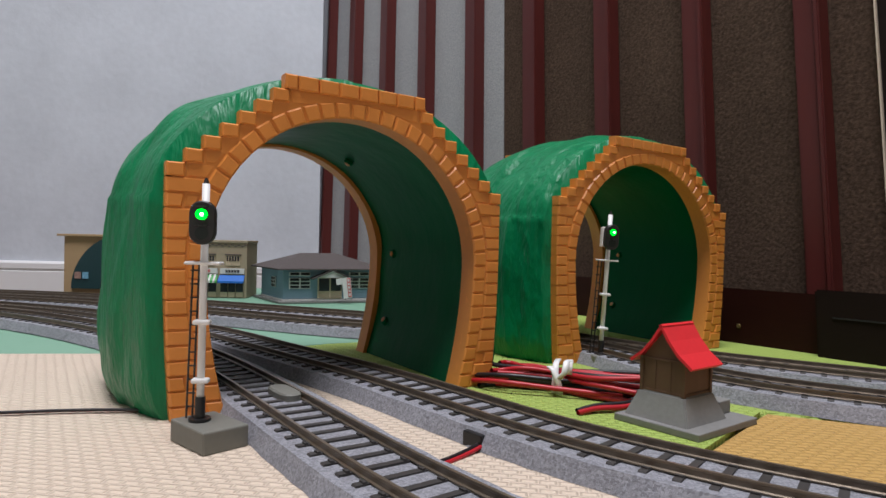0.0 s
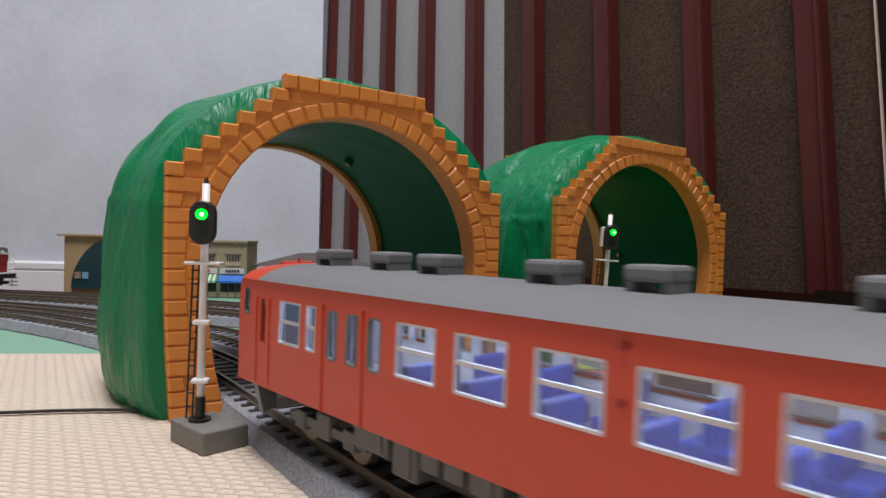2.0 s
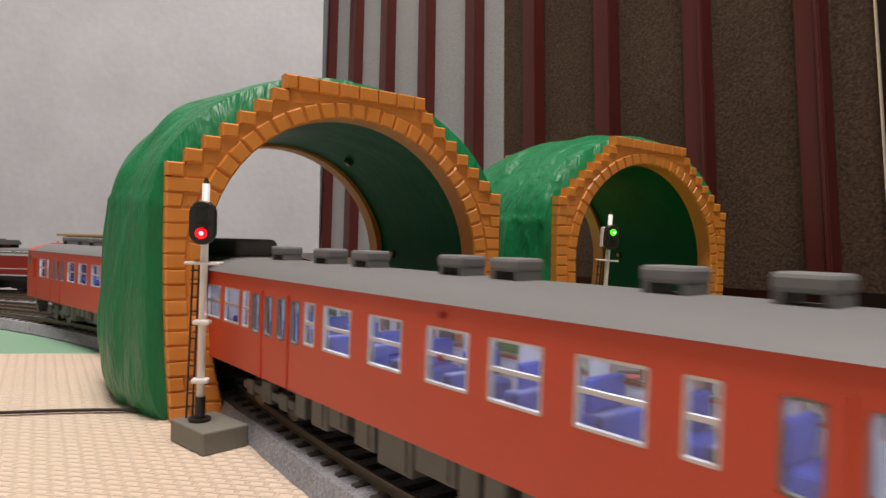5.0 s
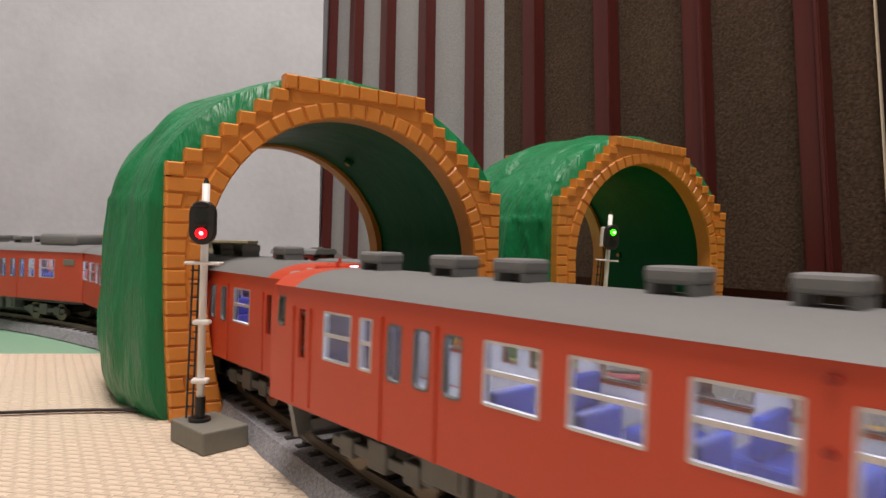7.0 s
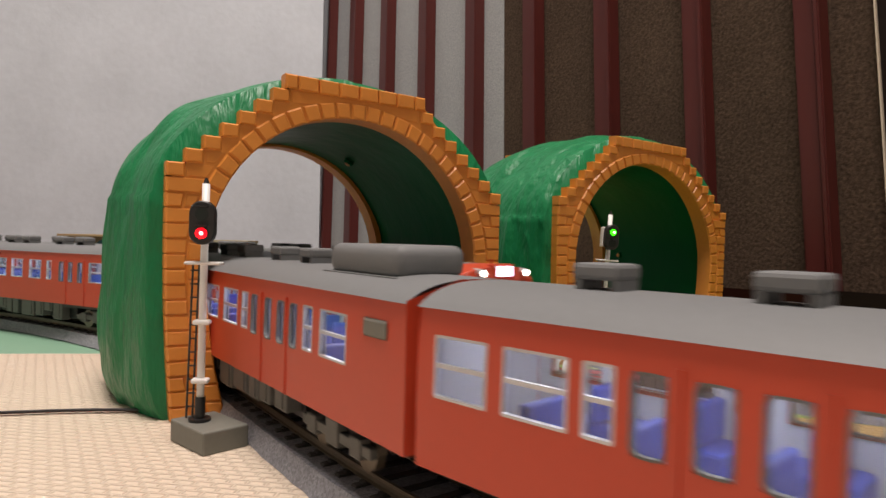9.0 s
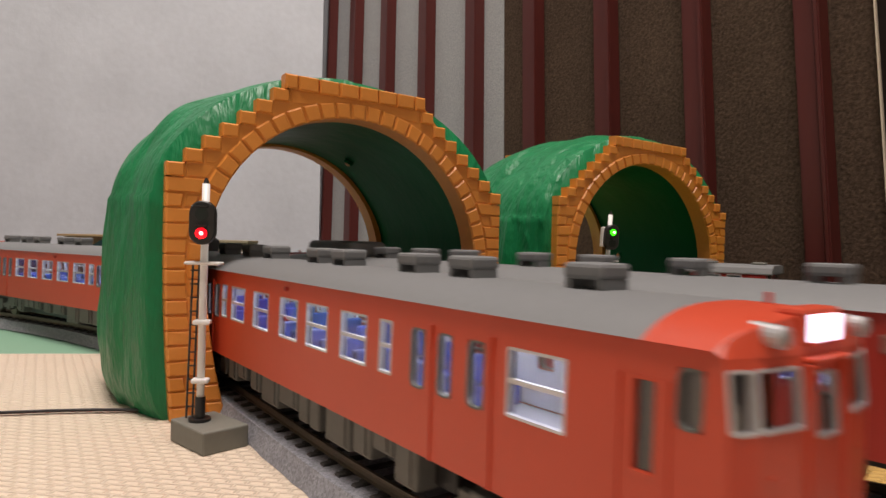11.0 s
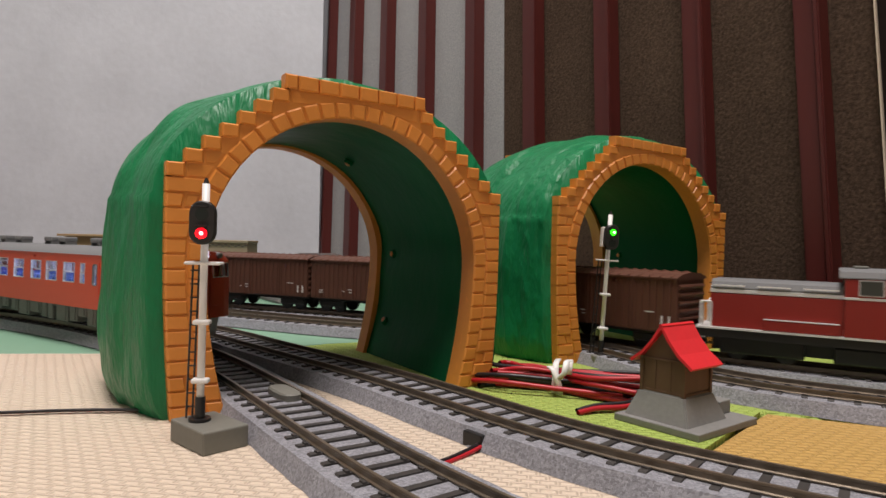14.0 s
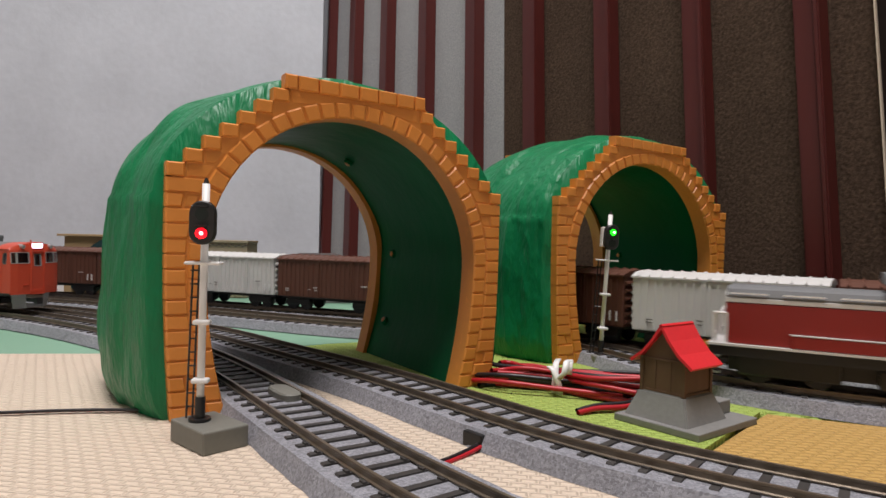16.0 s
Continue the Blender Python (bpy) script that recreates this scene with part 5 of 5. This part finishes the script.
def cable_bundle():
    hank = tagged(empty("cable_bundle"), "tied bundle of red and black cables on the lime mat", "cable bundle")
    rng = random.Random(11)
    a, m, b = Vector((0.030, 0.2640 * DEEP, 0)), Vector((0.0545, 0.2530 * DEEP, 0)), Vector((0.090, 0.2400 * DEEP, 0))
    side = Vector((0.42, 0.90, 0))
    for i in range(26):
        layer = i // 7
        off = (i % 7 - 3) * 0.0022
        z = 0.0016 + layer * 0.0026
        spread = rng.uniform(1.2, 2.4)
        pts = []
        loop_end = rng.random() < 0.8
        pts.append(a + side * (off * spread + rng.uniform(-.003, .003)) + Vector((rng.uniform(-.006, .004), 0, z * rng.uniform(0.7, 1.2))))
        pts.append(a.lerp(m, 0.5) + side * off * 1.3 + Vector((0, 0, z + rng.uniform(0, .001))))
        pts.append(m + side * off * 0.7 + Vector((0, 0, z)))
        pts.append(m.lerp(b, 0.5) + side * off * (1.0 + spread * 0.4) + Vector((0, 0, z * 1.05)))
        pts.append(b + side * off * spread + Vector((rng.uniform(-.004, .006), 0, z * rng.uniform(0.8, 1.35))))
        for p in pts:
            p.z = max(p.z, 0.0012)
        if loop_end:
            pts.insert(0, pts[0] + Vector((-0.004, -0.004 if i % 2 else 0.003, 0.0005)))
        tube("wire", pts, 0.00115, M_CABLE_K if i % 3 == 1 else M_CABLE_R, hank, "black insulated wire" if i % 3 == 1 else "red insulated wire")
    tube("wire", [(0.015, 0.3099, 0.003), (0.026, 0.299, 0.005), (0.05, 0.2923, 0.004), (0.08, 0.2833, 0.003)], 0.00115, M_CABLE_R, hank, "red insulated wire")
    tube("wire", [(0.015, 0.3123, 0.005), (0.028, 0.3026, 0.0072), (0.052, 0.2978, 0.0065), (0.082, 0.2881, 0.006)], 0.00115, M_CABLE_K, hank, "black insulated wire")
    tube("wire", [(0.056, 0.2615, 0.001), (0.064, 0.2651, 0.002), (0.076, 0.2681, 0.0022), (0.086, 0.2724, 0.003)], 0.00115, M_CABLE_R, hank, "red insulated wire")
    tube("wire", [(0.056, 0.2639, 0.0012), (0.064, 0.267, 0.0026), (0.076, 0.2702, 0.003), (0.086, 0.2748, 0.0036)], 0.00115, M_CABLE_K, hank, "black insulated wire")
    hank_ties = (([(0.0520, 0.2440, 0.0012), (0.0520, 0.2425, 0.0080), (0.0530, 0.2460, 0.0135), (0.0560, 0.2540, 0.0140)], 1),
                   ([(0.0545, 0.2430, 0.0010), (0.0535, 0.2418, 0.0060), (0.0515, 0.2425, 0.0115), (0.0500, 0.2450, 0.0125)], 1),
                   ([(0.0535, 0.2420, 0.0075), (0.0560, 0.2405, 0.0110), (0.0572, 0.2425, 0.0160), (0.0590, 0.2440, 0.0165), (0.0580, 0.2420, 0.0100)], 1))
    for pts, w in hank_ties:
        bm = bmesh.new()
        rows = []
        for x, y, z in pts:
            y *= DEEP
            rows.append([bm.verts.new((x - 0.0014, y, z)), bm.verts.new((x + 0.0014, y + 0.0004, z))])
        for p, q in zip(rows, rows[1:]):
            bm.faces.new((p[0], p[1], q[1], q[0]))
        bmesh.ops.subdivide_edges(bm, edges=bm.edges[:], cuts=2, smooth=0.6)
        part("twist_tie", bmesh_solid(bm, 0.0007), M_WHITE, hank, "white plastic twist tie", True)
    settle(hank)


cable_bundle()


# ---- gatekeeper's hut ----
def hut():
    h = tagged(empty("model_hut", pose(0.0925, 0.2100 * DEEP, 0, 0, 0, 38)), "brown model hut with bright red gable roof on concrete base", "model hut")
    bm = bmesh.new()
    box(bm, -0.0165, 0.0255, -0.0200, 0.0165, 0.0, 0.0028, 0.0004)
    part("slab", bm, M_CONC, h, "grey concrete slab")
    bm = bmesh.new()
    lo, hi = 0.0138, 0.0100
    rows = [[bm.verts.new((x * k, y * k, z)) for x, y in ((-1, -1), (1, -1), (1, 1), (-1, 1))] for k, z in ((lo, 0.0028), (hi, 0.0128))]
    for i in range(4):
        j = (i + 1) % 4
        bm.faces.new((rows[0][i], rows[0][j], rows[1][j], rows[1][i]))
    bm.faces.new(rows[1])
    bmesh.ops.bevel(bm, geom=bm.edges[:], offset=0.0005, segments=2, affect="EDGES")
    part("plinth", bm, M_CONC, h, "grey sloping concrete plinth")
    bm = bmesh.new()
    box(bm, 0.0150, 0.0235, -0.0100, -0.0010, 0.0028, 0.0082, 0.0004)
    part("coal_box", bm, M_CONC, h, "dark grey box on the slab")
    w = 0.0090
    bm = bmesh.new()
    lo = [bm.verts.new((x, y, 0.0126)) for x, y in ((-w, -w), (w, -w), (w, w), (-w, w))]
    hi = [bm.verts.new((x, y, 0.0255)) for x, y in ((-w, -w), (w, -w), (w, w), (-w, w))]
    for i in range(4):
        j = (i + 1) % 4
        bm.faces.new((lo[i], lo[j], hi[j], hi[i]))
    for x in (-w, w):
        g = [bm.verts.new(p) for p in ((x, -w, 0.0255), (x, w, 0.0255), (x, 0, 0.0365))]
        bm.faces.new(g)
    bmesh.ops.recalc_face_normals(bm, faces=bm.faces[:])
    body = part("wall", bm, M_HUT, h, "brown boarded wall")
    for sx in (-1, 1):
        for sy in (-1, 1):
            boxed("corner_post", (sx * w - 0.0007, sx * w + 0.0007, sy * w - 0.0007, sy * w + 0.0007, 0.0126, 0.0256), M_HUT, body)
    for y in (-0.0033, 0.0033):
        boxed("board_strip", (-w - 0.0004, -w + 0.0003, y - 0.0004, y + 0.0004, 0.0130, 0.0250), M_HUT, body)
    for z in (0.0252, 0.0130):
        boxed("rail_strip", (-w - 0.0005, w + 0.0005, -w - 0.0005, w + 0.0005, z, z + 0.0007), M_HUT, body)
    for s in (-1, 1):
        bm = bmesh.new()
        prof = [(0.0, 0.0394), (0.0040, 0.0333), (0.0080, 0.0286), (0.0136, 0.0243)]
        rows = [[bm.verts.new((x, s * y, z)) for y, z in prof] for x in (-0.0112, 0.0104)]
        for i in range(3):
            bm.faces.new((rows[0][i], rows[1][i], rows[1][i + 1], rows[0][i + 1]))
        part("roof_slope", bmesh_solid(bm, 0.0011), M_REDROOF, h, "bright red flared roof slope")
    return settle(h)


hut()

# ---- far paper and kit buildings by the wall ----
M_SAND = mat("sand_card", (0.42, 0.29, 0.15), 0.7, grain=0.04, scale=300)
M_TEAL = mat("dark_teal_card", (0.012, 0.045, 0.05), 0.5, grain=0.05, scale=300)
M_CREAM = mat("cream_card", (0.52, 0.42, 0.29), 0.7, grain=0.04, scale=300)
M_STONE = mat("tan_shop_wall", (0.33, 0.27, 0.18), 0.75, grain=0.08, scale=400, stain=0.06, stain_scale=60)
M_BLUEHOUSE = mat("pale_blue_boards", (0.19, 0.29, 0.36), 0.7, grain=0.06, scale=400, stain=0.06, stain_scale=70)
M_TILE = mat("brown_grey_tiles", (0.075, 0.062, 0.058), 0.75, grain=0.2, scale=500, bump=0.4)
M_DARKPANE = mat("dark_window_pane", (0.02, 0.022, 0.025), 0.15)
M_BLUEAWN = mat("blue_awning", (0.02, 0.14, 0.52), 0.6, grain=0.05)
M_GREENAWN = mat("green_awning", (0.08, 0.36, 0.10), 0.6, grain=0.05)
M_PINK = mat("red_lettering", (0.55, 0.10, 0.10), 0.6, grain=0.03)
M_INK = mat("black_lettering", (0.03, 0.03, 0.03), 0.6, grain=0.03)
M_PICA = mat("printed_picture", (0.35, 0.22, 0.18), 0.5, grain=0.7, scale=260)
M_PICB = mat("printed_blue_picture", (0.18, 0.40, 0.55), 0.5, grain=0.7, scale=260)


def text_thing(body, size, m, material, parent, name="lettering", label=""):
    cu = bpy.data.curves.new(name, "FONT")
    cu.body, cu.size, cu.extrude, cu.align_x, cu.align_y = body, size, 0.0001, "CENTER", "CENTER"
    cu.materials.append(material)
    ob = new(name, cu)
    ob.parent = parent
    ob.matrix_basis = m
    if label:
        ob["label"] = label
    return ob


def engine_shed():
    s = tagged(empty("engine_shed", SET @ pose(-0.385, 0.615 * DEEP, 0)), "sand-coloured model shed with dark arched portal by the wall", "model building")
    boxed("wall", (-0.049, 0.050, 0.0, 0.05, 0.0, 0.0645), M_SAND, s, 0.0004, "sand-coloured card wall")
    boxed("eaves", (-0.0555, 0.053, -0.004, 0.052, 0.0646, 0.0672), M_SAND, s, 0.0003, "thin brown eaves board")
    bm = bmesh.new()
    R0, R1, cz = 0.061, 0.028, 0.005
    rows = []
    for i in range(33):
        a = math.pi * (1 - i / 32)
        rows.append([bm.verts.new((0.022 + r * math.cos(a), y, cz + r * math.sin(a) * (1.03 if r > .05 else 1))) for r, y in ((R0, -0.0030), (R1, -0.0030), (R1, -0.0002), (R0, -0.0002))])
    for a, b in zip(rows, rows[1:]):
        for i in range(4):
            bm.faces.new((a[i], a[(i + 1) % 4], b[(i + 1) % 4], b[i]))
    bmesh.ops.recalc_face_normals(bm, faces=bm.faces[:])
    arch = part("arch", bm, M_TEAL, s, "dark teal arch over the gate")
    bm = bmesh.new()
    pts = [(0.022 + 0.0276 * math.cos(math.pi * i / 24), -0.0004, cz + 0.0276 * math.sin(math.pi * i / 24)) for i in range(25)]
    prism(bm, pts, (0, -1, 0), 0.0008, 0.0001, 0.0001)
    part("gate", bm, M_CREAM, s, "cream gate under the arch")
    boxed("poster", (-0.0345, -0.0275, -0.0040, -0.0033, 0.0165, 0.0240), M_PICA, arch, 0, "small red and brown poster")
    boxed("poster", (-0.0255, -0.0190, -0.0040, -0.0033, 0.0165, 0.0240), M_PICB, arch, 0, "small blue poster")
    text_thing("レン", 0.0105, pose(0.0085, -0.0036, 0.0555, 90, 12, 0), M_WHITE, arch, "lettering", "white lettering on the arch")


def shop():
    s = tagged(empty("model_shop", SET @ pose(-0.252, 0.598 * DEEP, 0, 0, 0, 2)), "two-storey tan model shop with blue and green awnings", "model building")
    boxed("wall", (-0.033, 0.0335, 0.0, 0.045, 0.0, 0.0610), M_STONE, s, 0.0003, "tan stone wall")
    boxed("cornice", (-0.0335, 0.0345, -0.0012, 0.046, 0.0612, 0.0640), M_STONE, s, 0.0003)
    for k in range(18):
        x = -0.031 + k * 0.0036
        z = 0.0572 + (0.0012 if k % 2 else 0)
        boxed("brick", (x, x + 0.0030, -0.0008, 0.0002, z, z + 0.0010), M_TILE, s)
    for x0 in (-0.017, 0.0105):
        fr = boxed("window_frame", (x0, x0 + 0.0155, -0.0010, 0.0008, 0.0360, 0.0475), M_CREAM, s, 0, "cream window frame")
        boxed("pane", (x0 + 0.0008, x0 + 0.0147, -0.0014, -0.0011, 0.0410, 0.0466), M_DARKPANE, fr)
        for k in range(4):
            boxed("bar", (x0 + 0.003 + k * 0.003, x0 + 0.0035 + k * 0.003, -0.0019, -0.0015, 0.0360, 0.0466), M_CREAM, fr)
        boxed("lintel", (x0 - 0.001, x0 + 0.0165, -0.0018, 0.0, 0.0477, 0.0487), M_TILE, s)
    for x0, x1, aw, lab, ink in ((-0.028, 0.002, M_GREENAWN, "green striped awning", M_PINK), (0.004, 0.0315, M_BLUEAWN, "blue shop awning", M_INK)):
        sign = boxed("sign_board", (x0 + 0.0005, x1 - 0.0005, -0.0016, 0.0, 0.0268, 0.0328), M_WHITECAR, s, 0, "white shop sign board")
        for k in range(5):
            boxed("sign_mark", (x0 + 0.0065 + k * 0.0032, x0 + 0.0089 + k * 0.0032, -0.0020, -0.0017, 0.0283, 0.0312), ink, sign)
        bm = bmesh.new()
        vs = [bm.verts.new(p) for p in ((x0, -0.0005, 0.0255), (x1, -0.0005, 0.0255), (x1 + 0.0005, -0.0075, 0.0190), (x0 - 0.0005, -0.0075, 0.0190), (x1 + 0.0005, -0.0075, 0.0168), (x0 - 0.0005, -0.0075, 0.0168))]
        bm.faces.new((vs[0], vs[1], vs[2], vs[3]))
        bm.faces.new((vs[3], vs[2], vs[4], vs[5]))
        awn = part("awning", bmesh_solid(bm, 0.0005), aw, s, lab)
        if aw is M_GREENAWN:
            for k in range(6):
                x = x0 + 0.0012 + k * 0.005
                bm = bmesh.new()
                vs = [bm.verts.new(p) for p in ((x, -0.0010, 0.0262), (x + 0.0022, -0.0010, 0.0262), (x + 0.0022, -0.0082, 0.0194), (x, -0.0082, 0.0194), (x + 0.0022, -0.0082, 0.0168), (x, -0.0082, 0.0168))]
                bm.faces.new((vs[0], vs[1], vs[2], vs[3]))
                bm.faces.new((vs[3], vs[2], vs[4], vs[5]))
                part("stripe", bmesh_solid(bm, 0.0003), M_WHITECAR, awn, "white stripe")
        for k in range(3):
            xa = x0 + 0.001 + k * (x1 - x0 - 0.002) / 3
            xb = xa + (x1 - x0 - 0.002) / 3 - 0.0009
            pane = boxed("shop_window", (xa, xb, -0.0008, 0.0004, 0.0045, 0.0175), M_DARKPANE, s, 0, "dark shop window")
            boxed("panel", (xa, xb, -0.0012, -0.0004, 0.0008, 0.0064), M_CREAM, pane, 0, "cream lower panel")


def station():
    s = tagged(empty("model_station", SET @ pose(-0.1662, 0.5600 * DEEP, 0)), "pale blue wooden model station with hipped brown roof", "model building")
    a = math.radians(22)
    ux, uy = math.cos(a), math.sin(a)
    vx, vy = -math.sin(math.radians(33)), math.cos(math.radians(33))
    W, D = 0.100, 0.072

    def P(x, y, z):
        return Vector((ux * x + vx * y, uy * x + vy * y, z))

    def block(name, x0, x1, y0, y1, z0, z1, material, parent, label=""):
        bm = bmesh.new()
        vs = [bm.verts.new(P(x, y, z)) for z in (z0, z1) for x, y in ((x0, y0), (x1, y0), (x1, y1), (x0, y1))]
        for f in ((3, 2, 1, 0), (4, 5, 6, 7), (0, 1, 5, 4), (1, 2, 6, 5), (2, 3, 7, 6), (3, 0, 4, 7)):
            bm.faces.new([vs[i] for i in f])
        bmesh.ops.recalc_face_normals(bm, faces=bm.faces[:])
        return part(name, bm, material, parent, label)
    block("platform", -0.006, W + 0.006, -0.006, D + 0.01, 0.0002, 0.0022, M_CONC, s, "low grey platform")
    wall = block("wall", 0, W, 0, D, 0.0022, 0.0355, M_BLUEHOUSE, s, "pale blue boarded wall")
    for k in range(11):
        z = 0.005 + k * 0.0028
        block("board", -0.0003, W + 0.0003, -0.0003, D, z, z + 0.0003, M_BLUEHOUSE, wall)
    block("footing", -0.0006, W + 0.0006, -0.0006, D, 0.0022, 0.0042, M_WHITECAR, wall, "white footing board")
    bm = bmesh.new()
    o = 0.009
    e = [bm.verts.new(P(x, y, 0.0350)) for x, y in ((-o, -o), (W + o, -o), (W + o, D + o), (-o, D + o))]
    e2 = [bm.verts.new(P(x, y, 0.0365)) for x, y in ((-o, -o), (W + o, -o), (W + o, D + o), (-o, D + o))]
    r = [bm.verts.new(P(0.030, D / 2, 0.0520)), bm.verts.new(P(W - 0.030, D / 2, 0.0520))]
    for i in range(4):
        bm.faces.new((e[i], e[(i + 1) % 4], e2[(i + 1) % 4], e2[i]))
    bm.faces.new((e2[0], e2[1], r[1], r[0]))
    bm.faces.new((e2[1], e2[2], r[1]))
    bm.faces.new((e2[2], e2[3], r[0], r[1]))
    bm.faces.new((e2[3], e2[0], r[0]))
    bm.faces.new(e[::-1])
    bmesh.ops.recalc_face_normals(bm, faces=bm.faces[:])
    part("roof", bm, M_TILE, s, "brown-grey hipped roof")
    for x0, x1 in ((0.006, 0.028), (0.070, 0.092)):
        for z0, z1 in ((0.0285, 0.0325), (0.0150, 0.0265)):
            fr = block("window_frame", x0, x1, -0.0010, 0.0, z0, z1, M_WHITECAR, wall, "white window frame")
            n = 2 if z1 > 0.03 else 4
            for k in range(2):
                for j in range(1 if n == 2 else 3):
                    xa = x0 + 0.0010 + k * (x1 - x0) / 2
                    h = (z1 - z0) / (1 if n == 2 else 3)
                    block("pane", xa, xa + (x1 - x0) / 2 - 0.0018, -0.0014, -0.0011, z0 + 0.0007 + j * h, z0 + (j + 1) * h - 0.0005, M_DARKPANE, fr)
    door = block("door", 0.036, 0.062, -0.0010, 0.0, 0.0042, 0.0270, M_CREAM, wall, "cream framed double door")
    for k in range(2):
        block("pane", 0.0372 + k * 0.0127, 0.0482 + k * 0.0127, -0.0014, -0.0011, 0.0125, 0.0260, M_DARKPANE, door)
        block("panel", 0.0372 + k * 0.0127, 0.0482 + k * 0.0127, -0.0014, -0.0011, 0.0050, 0.0110, M_STONE, door)
    # side window
    bm = bmesh.new()
    vs = [bm.verts.new(P(-0.0008, y, z)) for y, z in ((0.020, 0.0155), (0.032, 0.0155), (0.032, 0.0265), (0.020, 0.0265))]
    bm.faces.new(vs)
    fr = part("window_frame", bmesh_solid(bm, 0.0008), M_WHITECAR, wall, "white side window frame")
    for k in range(2):
        for j in range(3):
            bm = bmesh.new()
            vs = [bm.verts.new(P(-0.0018, 0.0208 + k * 0.006 + a_, 0.0162 + j * 0.0036 + b_)) for a_, b_ in ((0, 0), (0.0048, 0), (0.0048, 0.0028), (0, 0.0028))]
            bm.faces.new(vs)
            part("pane", bmesh_solid(bm, 0.0003), M_DARKPANE, fr)
    # gabled porch
    bm = bmesh.new()
    f = [bm.verts.new(P(x, -0.008, z)) for x, z in ((0.031, 0.0270), (0.067, 0.0270), (0.049, 0.0345))]
    g = [bm.verts.new(P(x, 0.0, z)) for x, z in ((0.031, 0.0270), (0.067, 0.0270), (0.049, 0.0345))]
    bm.faces.new(f)
    bm.faces.new((f[0], f[1], g[1], g[0]))
    bmesh.ops.recalc_face_normals(bm, faces=bm.faces[:])
    porch = part("porch_gable", bm, M_WHITECAR, s, "pale gable over the door")
    bm = bmesh.new()
    for sgn, (xa, xb) in ((1, (0.0275, 0.049)), (-1, (0.0705, 0.049))):
        vs = [bm.verts.new(P(x, y, z)) for x, y, z in ((xa, -0.0095, 0.0262), (xb, -0.0095, 0.0356), (xb, 0.0, 0.0356), (xa, 0.0, 0.0262))]
        bm.faces.new(vs)
    part("porch_roof", bmesh_solid(bm, 0.0012), M_TILE, porch, "dark porch roof")


def banner():
    b = tagged(empty("banner_sign", SET @ pose(-0.0985, 0.5660 * DEEP, 0.0022, 0, -7, 12)), "small white and red banner sign leaning by the station", "sign")
    boxed("board", (-0.0045, 0.0045, -0.0004, 0.0004, 0.004, 0.0255), M_WHITECAR, b, 0.0001, "white board")
    boxed("red_field", (0.0005, 0.0040, -0.0008, -0.0005, 0.005, 0.0250), M_PINK, b)
    boxed("top_board", (-0.0105, -0.0046, -0.0004, 0.0004, 0.0190, 0.0255), M_WHITECAR, b, 0.0001)
    for k in range(5):
        boxed("mark", (0.0012, 0.0032, -0.0011, -0.0009, 0.0065 + k * 0.0037, 0.0090 + k * 0.0037), M_WHITECAR, b)
    for x in (-0.003, 0.003):
        boxed("leg", (x - 0.0003, x + 0.0003, -0.0003, 0.0003, 0.0, 0.004), M_GREY, b)


engine_shed()
shop()
station()
banner()


def motions():
    times = [i * 0.25 for i in range(65)]
    for i, (ob, turned) in enumerate(((car_one, False), (car_two, True), (car_three, False), (car_four, True))):
        rows = []
        for t in times:
            lead = float(np.interp(t, (0, 1.0, 2.0, 3.0, 4.0, 6.5, 7.0, 7.5, 8.5, 9.1, 11.5, 12.0, 13.0, 16.0), (0.7990, 0.9060, 1.0142, 1.1248, 1.2305, 1.4978, 1.5490, 1.6020, 1.7080, 1.7708, 2.0232, 2.0760, 2.1785, 2.4770)))
            rows.append((t, LINE_A.car(lead - (0, 0.2790, 0.5625, 0.8412)[i], 0.095, turned)))
        walk(ob, rows)
    for t_off, ob, turned in ((0.0, car_tail, False), (-0.279, car_head, True)):
        walk(ob, [(t, LINE_B.car(float(np.interp(t, (0, 8.5, 9.2, 11.8, 12.2, 16.0), (2.75, 1.401, 1.277, 0.733, 0.665, 0.02))) + t_off, 0.095, turned)) for t in times])
    front = 0.8295 + 0.081 * 15
    for i, ob in enumerate((loco_second, loco_lead)):
        walk(ob, [(t, LINE_C.car(front - 0.0872 - 0.1745 * i - 0.081 * t, 0.053, i == 1)) for t in times])
    for i, ob in enumerate(WAGONS):
        walk(ob, [(t, LINE_C.car(front + 0.0482 + 0.0965 * i - 0.081 * t, 0.030, True)) for t in times])
    walk(loco_far, [(t, LINE_D.car(0.8465 + 0.1175 * (t - 16), 0.053, False)) for t in times])
    for ob, lit_from, lit_to in ((GREEN_LAMP, 0.0, 2.45), (RED_LAMP, 2.35, 16.0)):
        rows = []
        for t in (0.0, 2.3, 2.4, 2.49, 16.0):
            on = lit_from <= t < lit_to or (t == 16.0 and lit_to == 16.0)
            rows.append((t, Matrix.Translation((0, 0.0 if on else 0.0022, 0)) @ ob.matrix_basis))
        walk(ob, rows)


motions()
